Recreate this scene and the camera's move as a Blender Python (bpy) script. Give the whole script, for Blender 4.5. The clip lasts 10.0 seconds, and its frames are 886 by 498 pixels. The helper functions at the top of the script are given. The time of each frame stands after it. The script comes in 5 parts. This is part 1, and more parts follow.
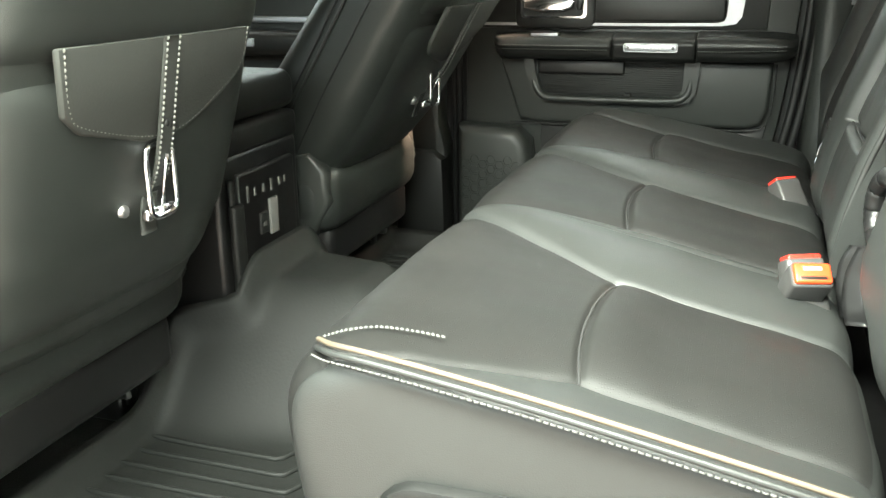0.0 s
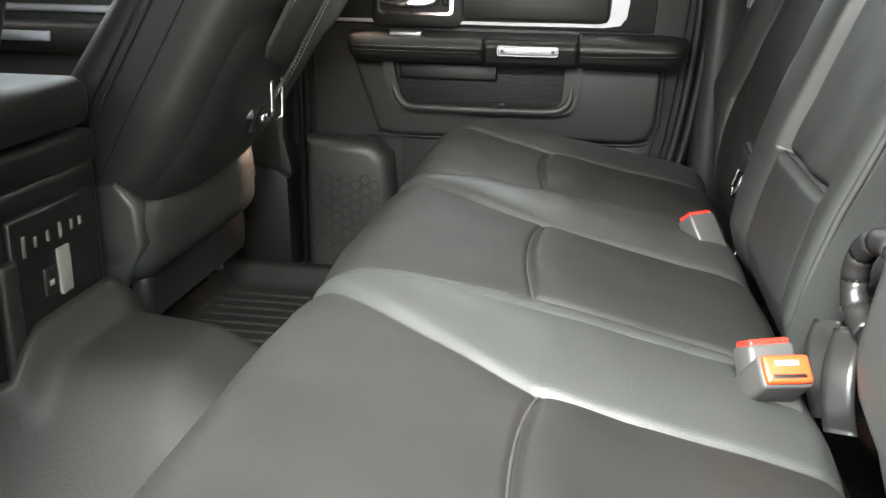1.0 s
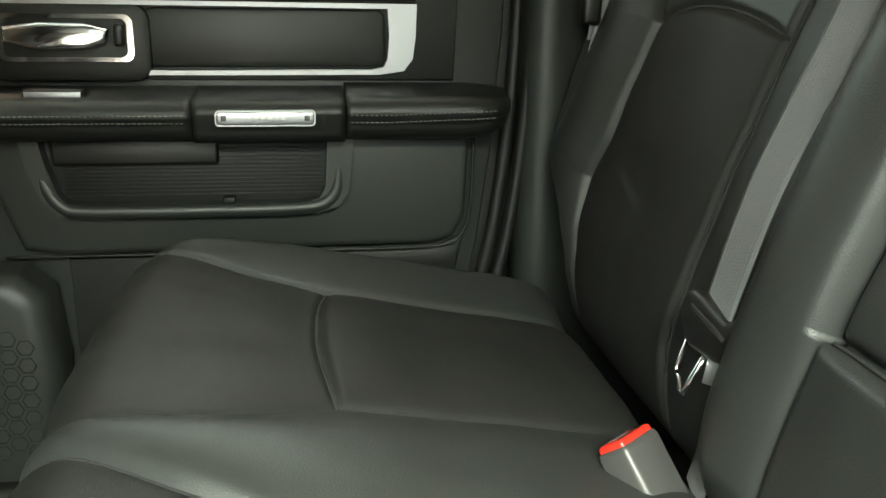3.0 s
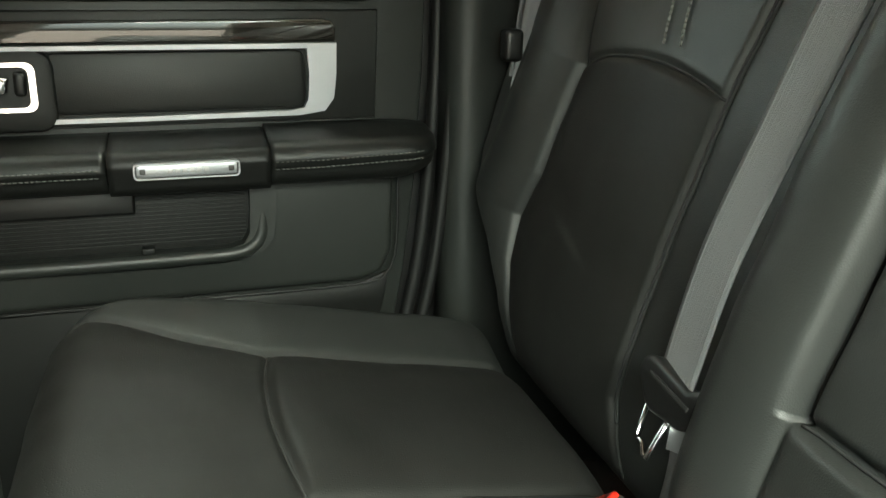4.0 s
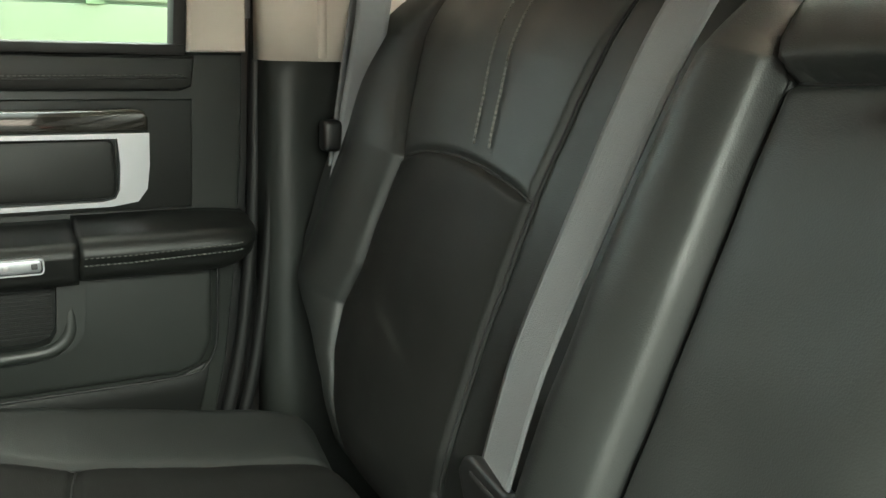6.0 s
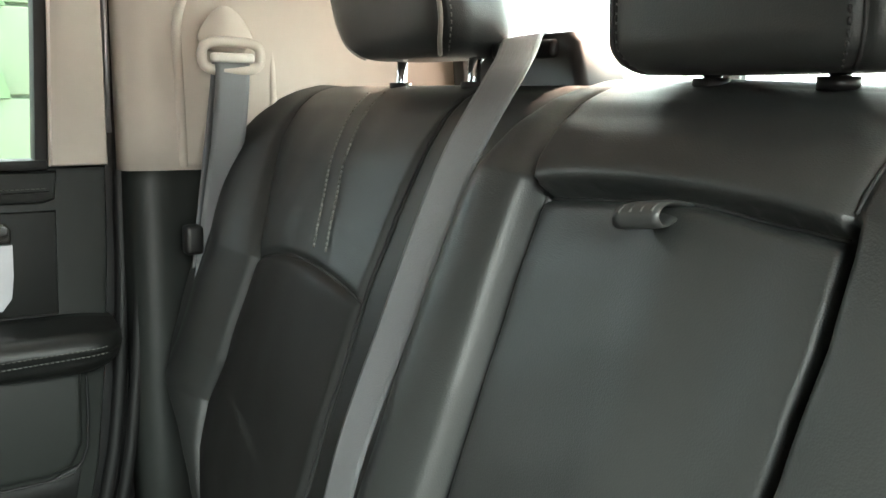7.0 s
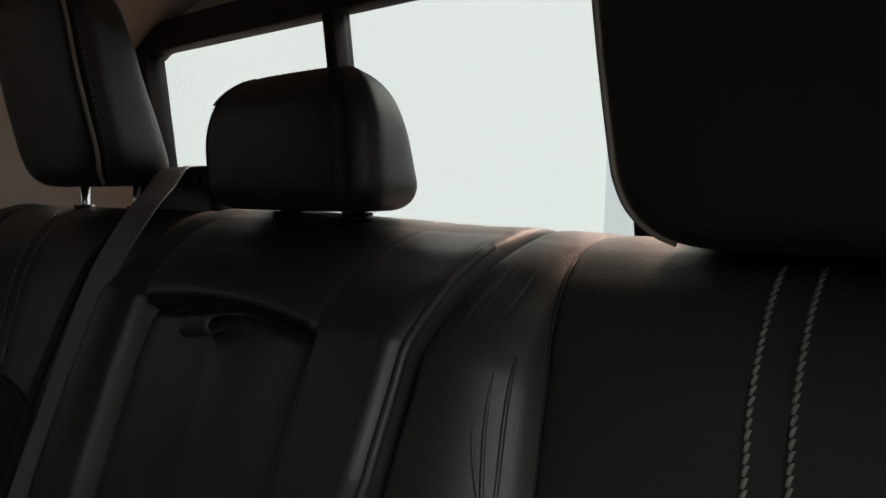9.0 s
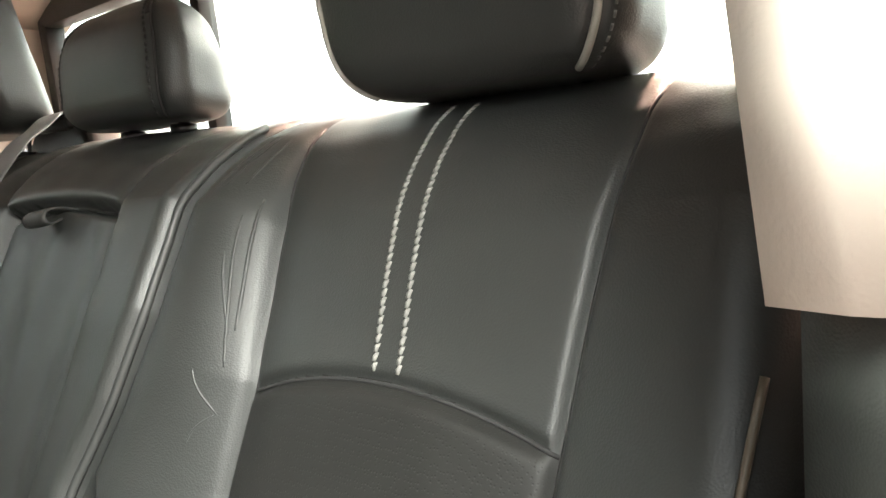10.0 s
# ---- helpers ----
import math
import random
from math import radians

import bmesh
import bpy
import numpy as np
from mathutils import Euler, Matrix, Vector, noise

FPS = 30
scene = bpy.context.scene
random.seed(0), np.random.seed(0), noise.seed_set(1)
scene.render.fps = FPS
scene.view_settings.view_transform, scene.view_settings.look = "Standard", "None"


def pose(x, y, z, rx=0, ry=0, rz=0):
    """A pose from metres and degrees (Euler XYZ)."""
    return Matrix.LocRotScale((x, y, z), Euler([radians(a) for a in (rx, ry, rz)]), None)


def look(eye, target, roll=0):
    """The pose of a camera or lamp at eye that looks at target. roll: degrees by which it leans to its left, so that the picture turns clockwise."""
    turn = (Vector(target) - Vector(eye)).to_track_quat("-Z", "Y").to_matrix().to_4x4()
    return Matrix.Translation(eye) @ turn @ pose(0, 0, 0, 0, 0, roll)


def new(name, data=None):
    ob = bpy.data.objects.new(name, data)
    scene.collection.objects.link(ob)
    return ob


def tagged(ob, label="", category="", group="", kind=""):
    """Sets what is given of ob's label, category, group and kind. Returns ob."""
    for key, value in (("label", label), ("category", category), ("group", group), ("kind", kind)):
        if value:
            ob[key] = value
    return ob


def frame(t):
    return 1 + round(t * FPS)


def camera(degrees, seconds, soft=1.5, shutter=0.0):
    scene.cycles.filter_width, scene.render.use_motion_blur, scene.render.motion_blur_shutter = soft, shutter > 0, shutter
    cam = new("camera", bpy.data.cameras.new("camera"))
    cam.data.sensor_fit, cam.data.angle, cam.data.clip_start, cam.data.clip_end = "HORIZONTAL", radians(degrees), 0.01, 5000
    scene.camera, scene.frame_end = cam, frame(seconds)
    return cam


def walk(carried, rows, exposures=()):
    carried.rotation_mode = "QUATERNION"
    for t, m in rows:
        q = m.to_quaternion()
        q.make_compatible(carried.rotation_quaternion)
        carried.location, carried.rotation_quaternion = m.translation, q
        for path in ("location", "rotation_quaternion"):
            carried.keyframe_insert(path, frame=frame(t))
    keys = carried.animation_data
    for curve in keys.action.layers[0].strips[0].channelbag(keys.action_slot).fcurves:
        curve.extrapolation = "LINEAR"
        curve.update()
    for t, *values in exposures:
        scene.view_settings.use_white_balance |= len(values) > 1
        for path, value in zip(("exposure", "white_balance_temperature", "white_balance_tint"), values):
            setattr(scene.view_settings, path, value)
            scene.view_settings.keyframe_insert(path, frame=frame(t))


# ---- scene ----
cam = camera(52.8, 10.0)
PATH = [
    (0, (0.252, -1.256, 0.78), (-0.362, 0.549, 0.178), -0.7),
    (0.5, (0.182, -1.158, 0.784), (-0.289, 0.688, 0.177), 0.2),
    (1, (0.159, -0.97, 0.775), (-0.129, 0.909, 0.153), 1.1),
    (1.5, (0.149, -0.819, 0.779), (0.015, 1.073, 0.144), 1.5),
    (2, (0.087, -0.669, 0.798), (0.148, 1.226, 0.159), 1.7),
    (2.5, (0.067, -0.479, 0.798), (0.361, 1.402, 0.183), 1.6),
    (2.7, (0.106, -0.395, 0.763), (0.363, 1.502, 0.184), 0.6),
    (3.8, (0.043, -0.284, 0.81), (0.579, 1.551, 0.221), 1.6),
    (4, (0.042, -0.285, 0.836), (0.598, 1.532, 0.214), 0.8),
    (4.5, (0.032, -0.256, 0.846), (0.659, 1.54, 0.228), 0.9),
    (5, (0.019, -0.25, 0.818), (0.727, 1.519, 0.211), 1.0),
    (5.5, (0.042, -0.263, 0.845), (0.854, 1.467, 0.255), 1.5),
    (5.7, (0.044, -0.271, 0.864), (0.896, 1.447, 0.295), 1.7),
    (6.8, (0.107, -0.351, 0.903), (1.135, 1.333, 0.574), 2.3),
    (7, (0.109, -0.381, 0.92), (1.16, 1.287, 0.581), 0.6),
    (7.5, (0.116, -0.451, 0.936), (1.248, 1.167, 0.617), 0.3),
    (8, (0.124, -0.513, 0.958), (1.354, 1.036, 0.665), 0.0),
    (8.5, (0.122, -0.554, 0.974), (1.455, 0.922, 0.765), 0.2),
    (9, (0.143, -0.612, 0.959), (1.545, 0.807, 0.808), -0.6),
    (9.5, (0.142, -0.716, 0.908), (1.57, 0.677, 0.755), -1.7),
    (10, (0.163, -0.812, 0.862), (1.592, 0.58, 0.723), -2.9),
]
EXPO = [(0.0, 5.42, 6900, -10), (0.5, 5.52, 6700, -3), (1.0, 5.35, 6700, 1), (1.5, 5.08, 6700, 4), (2.0, 5.1, 6900, -9), (2.5, 5.08, 7100, -15), (4.0, 5.05, 7000, -15), (5.5, 5.12, 7000, -15), (7.0, 5.33, 6450, -9), (7.5, 5.15, 6300, -8), (8.0, 4.3, 6400, -4), (8.5, 2.8, 6800, -4), (9.0, 1.6, 6800, 4), (9.5, 2.6, 6900, -9), (10.0, 4.95, 6900, -1)]

walk(cam, [(t, look(eye, target, roll)) for t, eye, target, roll in PATH], EXPO)

# ---- world and light ----
SUN_EL, SUN_AZ = 46.0, 12.5
world = bpy.data.worlds.new("sky_world")
world.use_nodes = True
scene.world = world
wn = world.node_tree.nodes
sky = wn.new("ShaderNodeTexSky")
sky.sky_type = "NISHITA"
sky.sun_disc = False
sky.dust_density = 6.0
sky.air_density = 0.5
sky.ozone_density = 0.5
sky.sun_elevation = radians(SUN_EL)
sky.sun_rotation = radians(90 - SUN_AZ)
pale = wn.new("ShaderNodeHueSaturation")
pale.inputs["Saturation"].default_value = 0.35
world.node_tree.links.new(sky.outputs[0], pale.inputs["Color"])
world.node_tree.links.new(pale.outputs[0], wn["Background"].inputs[0])
wn["Background"].inputs[1].default_value = 0.055
sun = new("sun", bpy.data.lights.new("sun", "SUN"))
sun.data.energy = 1.7
sun.data.angle = radians(4.0)
sun.data.color = (1.0, 0.62, 0.52)
# lamp added above the open door beside the camera to stand in for skylight
door_fill = new("door_fill_light", bpy.data.lights.new("door_fill_light", "AREA"))
door_fill.data.shape = "RECTANGLE"
door_fill.data.size, door_fill.data.size_y = 0.9, 0.5
door_fill.data.energy = 1.85
door_fill.data.color = (1.0, 0.965, 0.99)
door_fill.matrix_world = look((0.04, -1.20, 1.48), (0.22, -0.22, 0.50))
door_fill.data.spread = radians(85)
# unseen lamp added outside the closed door's window to stand in for skylight
side_window_fill = new("side_window_fill_light", bpy.data.lights.new("side_window_fill_light", "AREA"))
side_window_fill.data.shape = "RECTANGLE"
side_window_fill.data.size, side_window_fill.data.size_y = 1.6, 1.0
side_window_fill.data.energy = 0.08
side_window_fill.data.color = (0.98, 0.94, 1.0)
side_window_fill.matrix_world = look((0.15, 2.4, 2.15), (0.1, -0.1, 0.5))
sun_from = Vector((math.cos(radians(SUN_EL)) * math.cos(radians(SUN_AZ)), math.cos(radians(SUN_EL)) * math.sin(radians(SUN_AZ)), math.sin(radians(SUN_EL))))
sun.matrix_world = look(sun_from * 10, (0, 0, 0))


# ---- materials ----
def mat(name, color, rough=0.5, metal=0.0, scale=0.0, bump=0.0, vary=0.15, kind="noise", big=6.0, spec=0.5, rvar=0.12, coat=0.0):
    """A surface with tone varying at two scales and a fine relief."""
    m = bpy.data.materials.new(name)
    m.use_nodes = True
    n, l = m.node_tree.nodes, m.node_tree.links
    b = n["Principled BSDF"]
    b.inputs["Metallic"].default_value = metal
    b.inputs["Specular IOR Level"].default_value = spec
    b.inputs["Coat Weight"].default_value = coat
    tc = n.new("ShaderNodeTexCoord")
    n1 = n.new("ShaderNodeTexNoise")
    n1.inputs["Scale"].default_value = big
    n1.inputs["Detail"].default_value = 5
    l.new(tc.outputs["Object"], n1.inputs["Vector"])
    n2 = n.new("ShaderNodeTexNoise")
    n2.inputs["Scale"].default_value = big * 14
    n2.inputs["Detail"].default_value = 3
    l.new(tc.outputs["Object"], n2.inputs["Vector"])
    mix = n.new("ShaderNodeMath")
    mix.operation = "MULTIPLY_ADD"
    l.new(n2.outputs["Fac"], mix.inputs[0])
    mix.inputs[1].default_value = 0.4
    l.new(n1.outputs["Fac"], mix.inputs[2])
    ramp = n.new("ShaderNodeValToRGB")
    e = ramp.color_ramp.elements
    e[0].position, e[1].position = 0.25, 1.0
    e[0].color = (*[c * (1 - vary) for c in color], 1)
    e[1].color = (*[min(1, c * (1 + vary)) for c in color], 1)
    l.new(mix.outputs[0], ramp.inputs["Fac"])
    l.new(ramp.outputs["Color"], b.inputs["Base Color"])
    mr = n.new("ShaderNodeMapRange")
    mr.inputs["From Min"].default_value, mr.inputs["From Max"].default_value = 0.2, 1.2
    mr.inputs["To Min"].default_value, mr.inputs["To Max"].default_value = max(0.02, rough - rvar), min(1, rough + rvar)
    l.new(mix.outputs[0], mr.inputs["Value"])
    l.new(mr.outputs[0], b.inputs["Roughness"])
    if scale:
        if kind == "holes":
            t = n.new("ShaderNodeTexVoronoi")
            t.inputs["Randomness"].default_value = 0.5
            pit = n.new("ShaderNodeMapRange")
            pit.inputs["From Min"].default_value, pit.inputs["From Max"].default_value = 0.12, 0.34
            l.new(t.outputs["Distance"], pit.inputs["Value"])
            out = pit.outputs[0]
        elif kind == "voronoi":
            t = n.new("ShaderNodeTexVoronoi")
            t.feature = "F1"
            out = t.outputs["Distance"]
        else:
            t = n.new("ShaderNodeTexNoise")
            t.inputs["Detail"].default_value = 2
            out = t.outputs["Fac"]
        t.inputs["Scale"].default_value = scale
        l.new(tc.outputs["Object"], t.inputs["Vector"])
        bp = n.new("ShaderNodeBump")
        bp.inputs["Strength"].default_value = bump
        bp.inputs["Distance"].default_value = 0.001
        l.new(out, bp.inputs["Height"])
        l.new(bp.outputs[0], b.inputs["Normal"])
    return m


LEATHER = mat("leather_black", (0.021, 0.0225, 0.0215), 0.46, scale=760, bump=0.15, kind="voronoi", big=3.7, rvar=0.06, spec=0.42)
LEATHER_IN = mat("leather_insert", (0.011, 0.0112, 0.0105), 0.56, scale=420, bump=0.2, kind="holes", big=4, spec=0.26)
SCUFF = mat("scuffed_leather", (0.019, 0.0195, 0.018), 0.6, scale=300, bump=0.3, big=60, vary=0.6, spec=0.26)
LEATHER_FRONT = mat("leather_front_seat", (0.016, 0.018, 0.0165), 0.42, scale=900, bump=0.12, kind="voronoi", big=5)
SUEDE = mat("suede_pocket", (0.019, 0.0205, 0.018), 0.75, scale=300, bump=0.3, big=9, vary=0.25)
PLASTIC = mat("trim_plastic_dark", (0.007, 0.0075, 0.007), 0.5, scale=1100, bump=0.12, kind="voronoi", big=5, spec=0.35)
PLASTIC_G = mat("trim_plastic_grey", (0.021, 0.023, 0.021), 0.43, scale=1100, bump=0.12, kind="voronoi", big=5, spec=0.45)
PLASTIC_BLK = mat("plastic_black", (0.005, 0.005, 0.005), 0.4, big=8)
VINYL = mat("door_vinyl", (0.009, 0.0097, 0.009), 0.45, scale=900, bump=0.15, kind="voronoi", big=5, spec=0.4)
SEAL = mat("rubber_seal", (0.007, 0.007, 0.007), 0.55, big=20)
BEIGE = mat("trim_beige", (0.54, 0.485, 0.425), 0.6, scale=500, bump=0.15, big=3, vary=0.06)
HEADLINER = mat("headliner_cloth", (0.45, 0.41, 0.36), 0.9, scale=900, bump=0.4, big=4, vary=0.07)
CHROME = mat("chrome", (0.85, 0.86, 0.88), 0.08, metal=1.0, rvar=0.04, big=20, vary=0.04)
SATIN = mat("satin_silver", (0.40, 0.41, 0.43), 0.40, metal=0.85, rvar=0.06, big=30, vary=0.05)
STEEL = mat("steel", (0.5, 0.5, 0.5), 0.35, metal=1.0, big=30)
WOOD = mat("gloss_wood", (0.02, 0.018, 0.015), 0.1, coat=1.0, big=9, vary=0.8, rvar=0.03)
WEB = mat("belt_webbing", (0.15, 0.153, 0.16), 0.6, scale=900, bump=0.4, big=10, vary=0.08)
RED = mat("red_plastic", (0.55, 0.022, 0.015), 0.3, big=20, vary=0.08)
# the same red plastic with overexposure put into its colour
RED_LIT = mat("lit_red_plastic", (0.60, 0.045, 0.012), 0.35, big=20, vary=0.1)
WHITE_THREAD = mat("pale_thread", (0.132, 0.132, 0.122), 0.8, big=60, vary=0.1)
DARK_THREAD = mat("grey_thread", (0.09, 0.09, 0.085), 0.8, big=60, vary=0.1)
PIPING = mat("cream_piping", (0.085, 0.068, 0.048), 0.5, big=20, vary=0.12)
# dark thread colour that also paints the shade in seam grooves
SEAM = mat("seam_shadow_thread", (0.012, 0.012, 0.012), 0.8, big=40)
PIPING_G = mat("pale_grey_piping", (0.26, 0.25, 0.225), 0.45, big=20, vary=0.1)
PIPING_D = mat("grey_piping", (0.026, 0.027, 0.026), 0.5, big=20, vary=0.1)
RUBBER = mat("mat_rubber", (0.009, 0.0098, 0.009), 0.62, spec=0.22, scale=250, bump=0.4, big=7, vary=0.3)
CARPET = mat("black_carpet", (0.003, 0.003, 0.003), 0.95, scale=350, bump=0.9, big=12, vary=0.3)
PAINT = mat("truck_paint", (0.032, 0.034, 0.033), 0.5, spec=0.2, big=3, vary=0.05)
CONCRETE = mat("concrete", (0.15, 0.155, 0.16), 0.9, scale=60, bump=0.3, big=0.7, vary=0.12)
GREEN_WALL = mat("green_siding", (0.15, 0.205, 0.13), 0.6, big=0.8, vary=0.08)
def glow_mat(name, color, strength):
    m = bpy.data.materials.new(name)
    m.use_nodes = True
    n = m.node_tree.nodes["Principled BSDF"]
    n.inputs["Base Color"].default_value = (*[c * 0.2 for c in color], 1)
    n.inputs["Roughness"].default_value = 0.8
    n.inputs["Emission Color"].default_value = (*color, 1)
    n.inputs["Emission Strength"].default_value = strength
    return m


# backdrop colours that emit light in place of daylight falling on them
GLOW_WHITE = glow_mat("glowing_distance", (0.93, 0.96, 1.0), 0.27)
GLOW_GREY = glow_mat("glowing_distance_grey", (0.80, 0.85, 0.92), 0.235)
GLOW_BASE = glow_mat("glowing_grey_base", (0.62, 0.66, 0.64), 0.14)
BUCKLE_GREY = mat("buckle_grey", (0.045, 0.044, 0.043), 0.4, big=20, vary=0.08)
LATCH_BLACK = mat("latch_black", (0.012, 0.012, 0.012), 0.36, big=12, vary=0.2)
GREEN_DARK = mat("green_clip", (0.12, 0.2, 0.1), 0.6, big=5)


def glass_mat():
    m = bpy.data.materials.new("window_glass")
    m.use_nodes = True
    b = m.node_tree.nodes["Principled BSDF"]
    b.inputs["Base Color"].default_value = (0.93, 0.96, 0.94, 1)
    b.inputs["Roughness"].default_value = 0.0
    b.inputs["IOR"].default_value = 1.1
    b.inputs["Transmission Weight"].default_value = 1.0
    return m


GLASS = glass_mat()
WHITE_PLASTIC = mat("pale_plastic", (0.72, 0.68, 0.62), 0.4, big=20, vary=0.05)


# ---- mesh helpers ----
def columns(breaks, step, fine):
    """Columns of y between seam lines, packed closer towards each seam; breaks are arrays over the rows."""
    out = []
    for k, (a, b) in enumerate(zip(breaks, breaks[1:])):
        n = max(6, int(float(np.max(np.abs(b - a))) / step))
        u = np.linspace(0, 1, n, endpoint=k == len(breaks) - 2)
        s = (1 - fine) * u + fine * (u - np.sin(2 * np.pi * u) / (2 * np.pi))
        out += [a + (b - a) * t for t in s]
    return out



def thing(name, at, label="", category="", group="", kind=""):
    ob = new(name)
    ob.empty_display_size = 0.05
    ob.matrix_basis = Matrix.Translation(at)
    return tagged(ob, label, category, group, kind)


def adopt(ob, parent):
    if parent is not None:
        ob.parent = parent
        if parent.parent is None:
            ob.matrix_parent_inverse = parent.matrix_basis.inverted()
    return ob


def raw(name, verts, faces, material, parent=None, label="", smooth=True):
    me = bpy.data.meshes.new(name)
    me.from_pydata([tuple(map(float, v)) for v in verts], [], faces)
    me.update()
    if smooth:
        me.polygons.foreach_set("use_smooth", [True] * len(me.polygons))
    me.materials.append(material)
    ob = new(name, me)
    adopt(ob, parent)
    return tagged(ob, label)


def part(name, bm, material, parent=None, label="", smooth=True, angle=None):
    me = bpy.data.meshes.new(name)
    bmesh.ops.recalc_face_normals(bm, faces=bm.faces)
    for f in bm.faces:
        f.smooth = smooth
    if smooth and angle:
        for e in bm.edges:
            if len(e.link_faces) == 2 and e.calc_face_angle(0) > radians(angle):
                e.smooth = False
    bm.to_mesh(me)
    bm.free()
    me.materials.append(material)
    ob = new(name, me)
    adopt(ob, parent)
    return tagged(ob, label)


def rbox(name, lo, hi, r, material, parent=None, label="", seg=3, turn=None):
    """A box between two corners with rounded edges."""
    bm = bmesh.new()
    bmesh.ops.create_cube(bm, size=1)
    lo, hi = Vector(lo), Vector(hi)
    for v in bm.verts:
        v.co = Vector((lo[k] + (v.co[k] + 0.5) * (hi[k] - lo[k]) for k in range(3)))
    if r > 0:
        bmesh.ops.bevel(bm, geom=bm.edges[:], offset=min(r, 0.49 * min(hi - lo)), segments=seg, profile=0.5, affect="EDGES")
    if turn is not None:
        bm.transform(turn)
    return part(name, bm, material, parent, label, True, 50)


def prism(name, outline, axis, a, b, r, material, parent=None, label="", seg=2, holes=()):
    """A flat outline extruded along an axis from a to b, its rims rounded. Outline in the two other axes, in x, y, z order."""
    bm = bmesh.new()
    def put(p, w):
        q = list(p)
        q.insert("xyz".index(axis), w)
        return bm.verts.new(q)
    rings = [outline, *holes]
    if not holes:
        v0 = [put(p, a) for p in outline]
        f = bm.faces.new(v0)
        g = bmesh.ops.extrude_face_region(bm, geom=[f])
        d = [0, 0, 0]
        d["xyz".index(axis)] = b - a
        bmesh.ops.translate(bm, vec=d, verts=[v for v in g["geom"] if isinstance(v, bmesh.types.BMVert)])
        if r > 0:
            rim = [e for e in bm.edges if abs(e.verts[0].co["xyz".index(axis)] - e.verts[1].co["xyz".index(axis)]) < 1e-6]
            bmesh.ops.bevel(bm, geom=rim, offset=r, segments=seg, profile=0.5, affect="EDGES", clamp_overlap=True)
    else:
        o, h = outline, holes[0]
        n = len(o)
        A = [[put(p, w) for p in ring] for ring in (o, h) for w in (a, b)]
        oa, ob_, ha, hb = A
        for i in range(n):
            j = (i + 1) % n
            bm.faces.new((oa[i], oa[j], ha[j], ha[i]))
            bm.faces.new((ob_[i], hb[i], hb[j], ob_[j]))
            bm.faces.new((oa[i], ob_[i], ob_[j], oa[j]))
            bm.faces.new((ha[i], ha[j], hb[j], hb[i]))
    return part(name, bm, material, parent, label, True, 40)


def rounded(x0, x1, z0, z1, r, n=5):
    """Outline of a rectangle with round corners."""
    pts = []
    for cx, cz, a0 in ((x1 - r, z1 - r, 0), (x0 + r, z1 - r, 90), (x0 + r, z0 + r, 180), (x1 - r, z0 + r, 270)):
        for k in range(n + 1):
            a = radians(a0 + 90 * k / n)
            pts.append((cx + r * math.cos(a), cz + r * math.sin(a)))
    return pts


def spline(pts, n):
    """A smooth curve through points, n samples, even in length."""
    P = np.array([pts[0], *pts, pts[-1]], float)
    out = []
    for i in range(1, len(P) - 2):
        for t in np.linspace(0, 1, 24, endpoint=False):
            p0, p1, p2, p3 = P[i - 1], P[i], P[i + 1], P[i + 2]
            out.append(0.5 * (2 * p1 + (p2 - p0) * t + (2 * p0 - 5 * p1 + 4 * p2 - p3) * t * t + (3 * p1 - p0 - 3 * p2 + p3) * t ** 3))
    out.append(P[-2])
    out = np.array(out)
    s = np.concatenate([[0], np.cumsum(np.linalg.norm(np.diff(out, axis=0), axis=1))])
    q = np.linspace(0, s[-1], n)
    return np.stack([np.interp(q, s, out[:, k]) for k in range(out.shape[1])], 1)


def tube(name, pts, r, material, parent=None, label="", n=8, closed=False):
    P = np.array(pts, float)
    m = len(P)
    verts, faces = [], []
    for i in range(m):
        a, b = (P[i - 1], P[(i + 1) % m]) if closed else (P[max(0, i - 1)], P[min(m - 1, i + 1)])
        d = Vector(b - a).normalized()
        u = d.cross(Vector((0.12, 0.31, 0.94))).normalized()
        w = d.cross(u)
        for k in range(n):
            c = 2 * math.pi * k / n
            verts.append(Vector(P[i]) + r * (math.cos(c) * u + math.sin(c) * w))
    for i in range(m if closed else m - 1):
        j = (i + 1) % m
        for k in range(n):
            faces.append((i * n + k, i * n + (k + 1) % n, j * n + (k + 1) % n, j * n + k))
    if not closed:
        faces.append(tuple(range(n - 1, -1, -1)))
        faces.append(tuple((m - 1) * n + k for k in range(n)))
    return raw(name, verts, faces, material, parent, label)


def ribbon(name, pts, widths, normals, material, parent=None, label="", thick=0.0022, across=7):
    """A flat band along points: at each the vector across it and its normal."""
    verts, faces = [], []
    m = len(pts)
    row = 2 * across
    for p, w, nn in zip(pts, widths, normals):
        p, w, nn = Vector(p), Vector(w), Vector(nn).normalized()
        for side in (1, -1):
            for k in range(across):
                t = k / (across - 1) - 0.5
                verts.append(p + w * (t * side) + nn * (side * thick / 2 * (1 - 0.5 * abs(2 * t) ** 6)))
    for i in range(m - 1):
        for k in range(row):
            k2 = (k + 1) % row
            faces.append((i * row + k, i * row + k2, (i + 1) * row + k2, (i + 1) * row + k))
    faces.append(tuple(range(row)))
    faces.append(tuple((m - 1) * row + k for k in range(row - 1, -1, -1)))
    ob = raw(name, verts, faces, material, parent, label)
    return ob


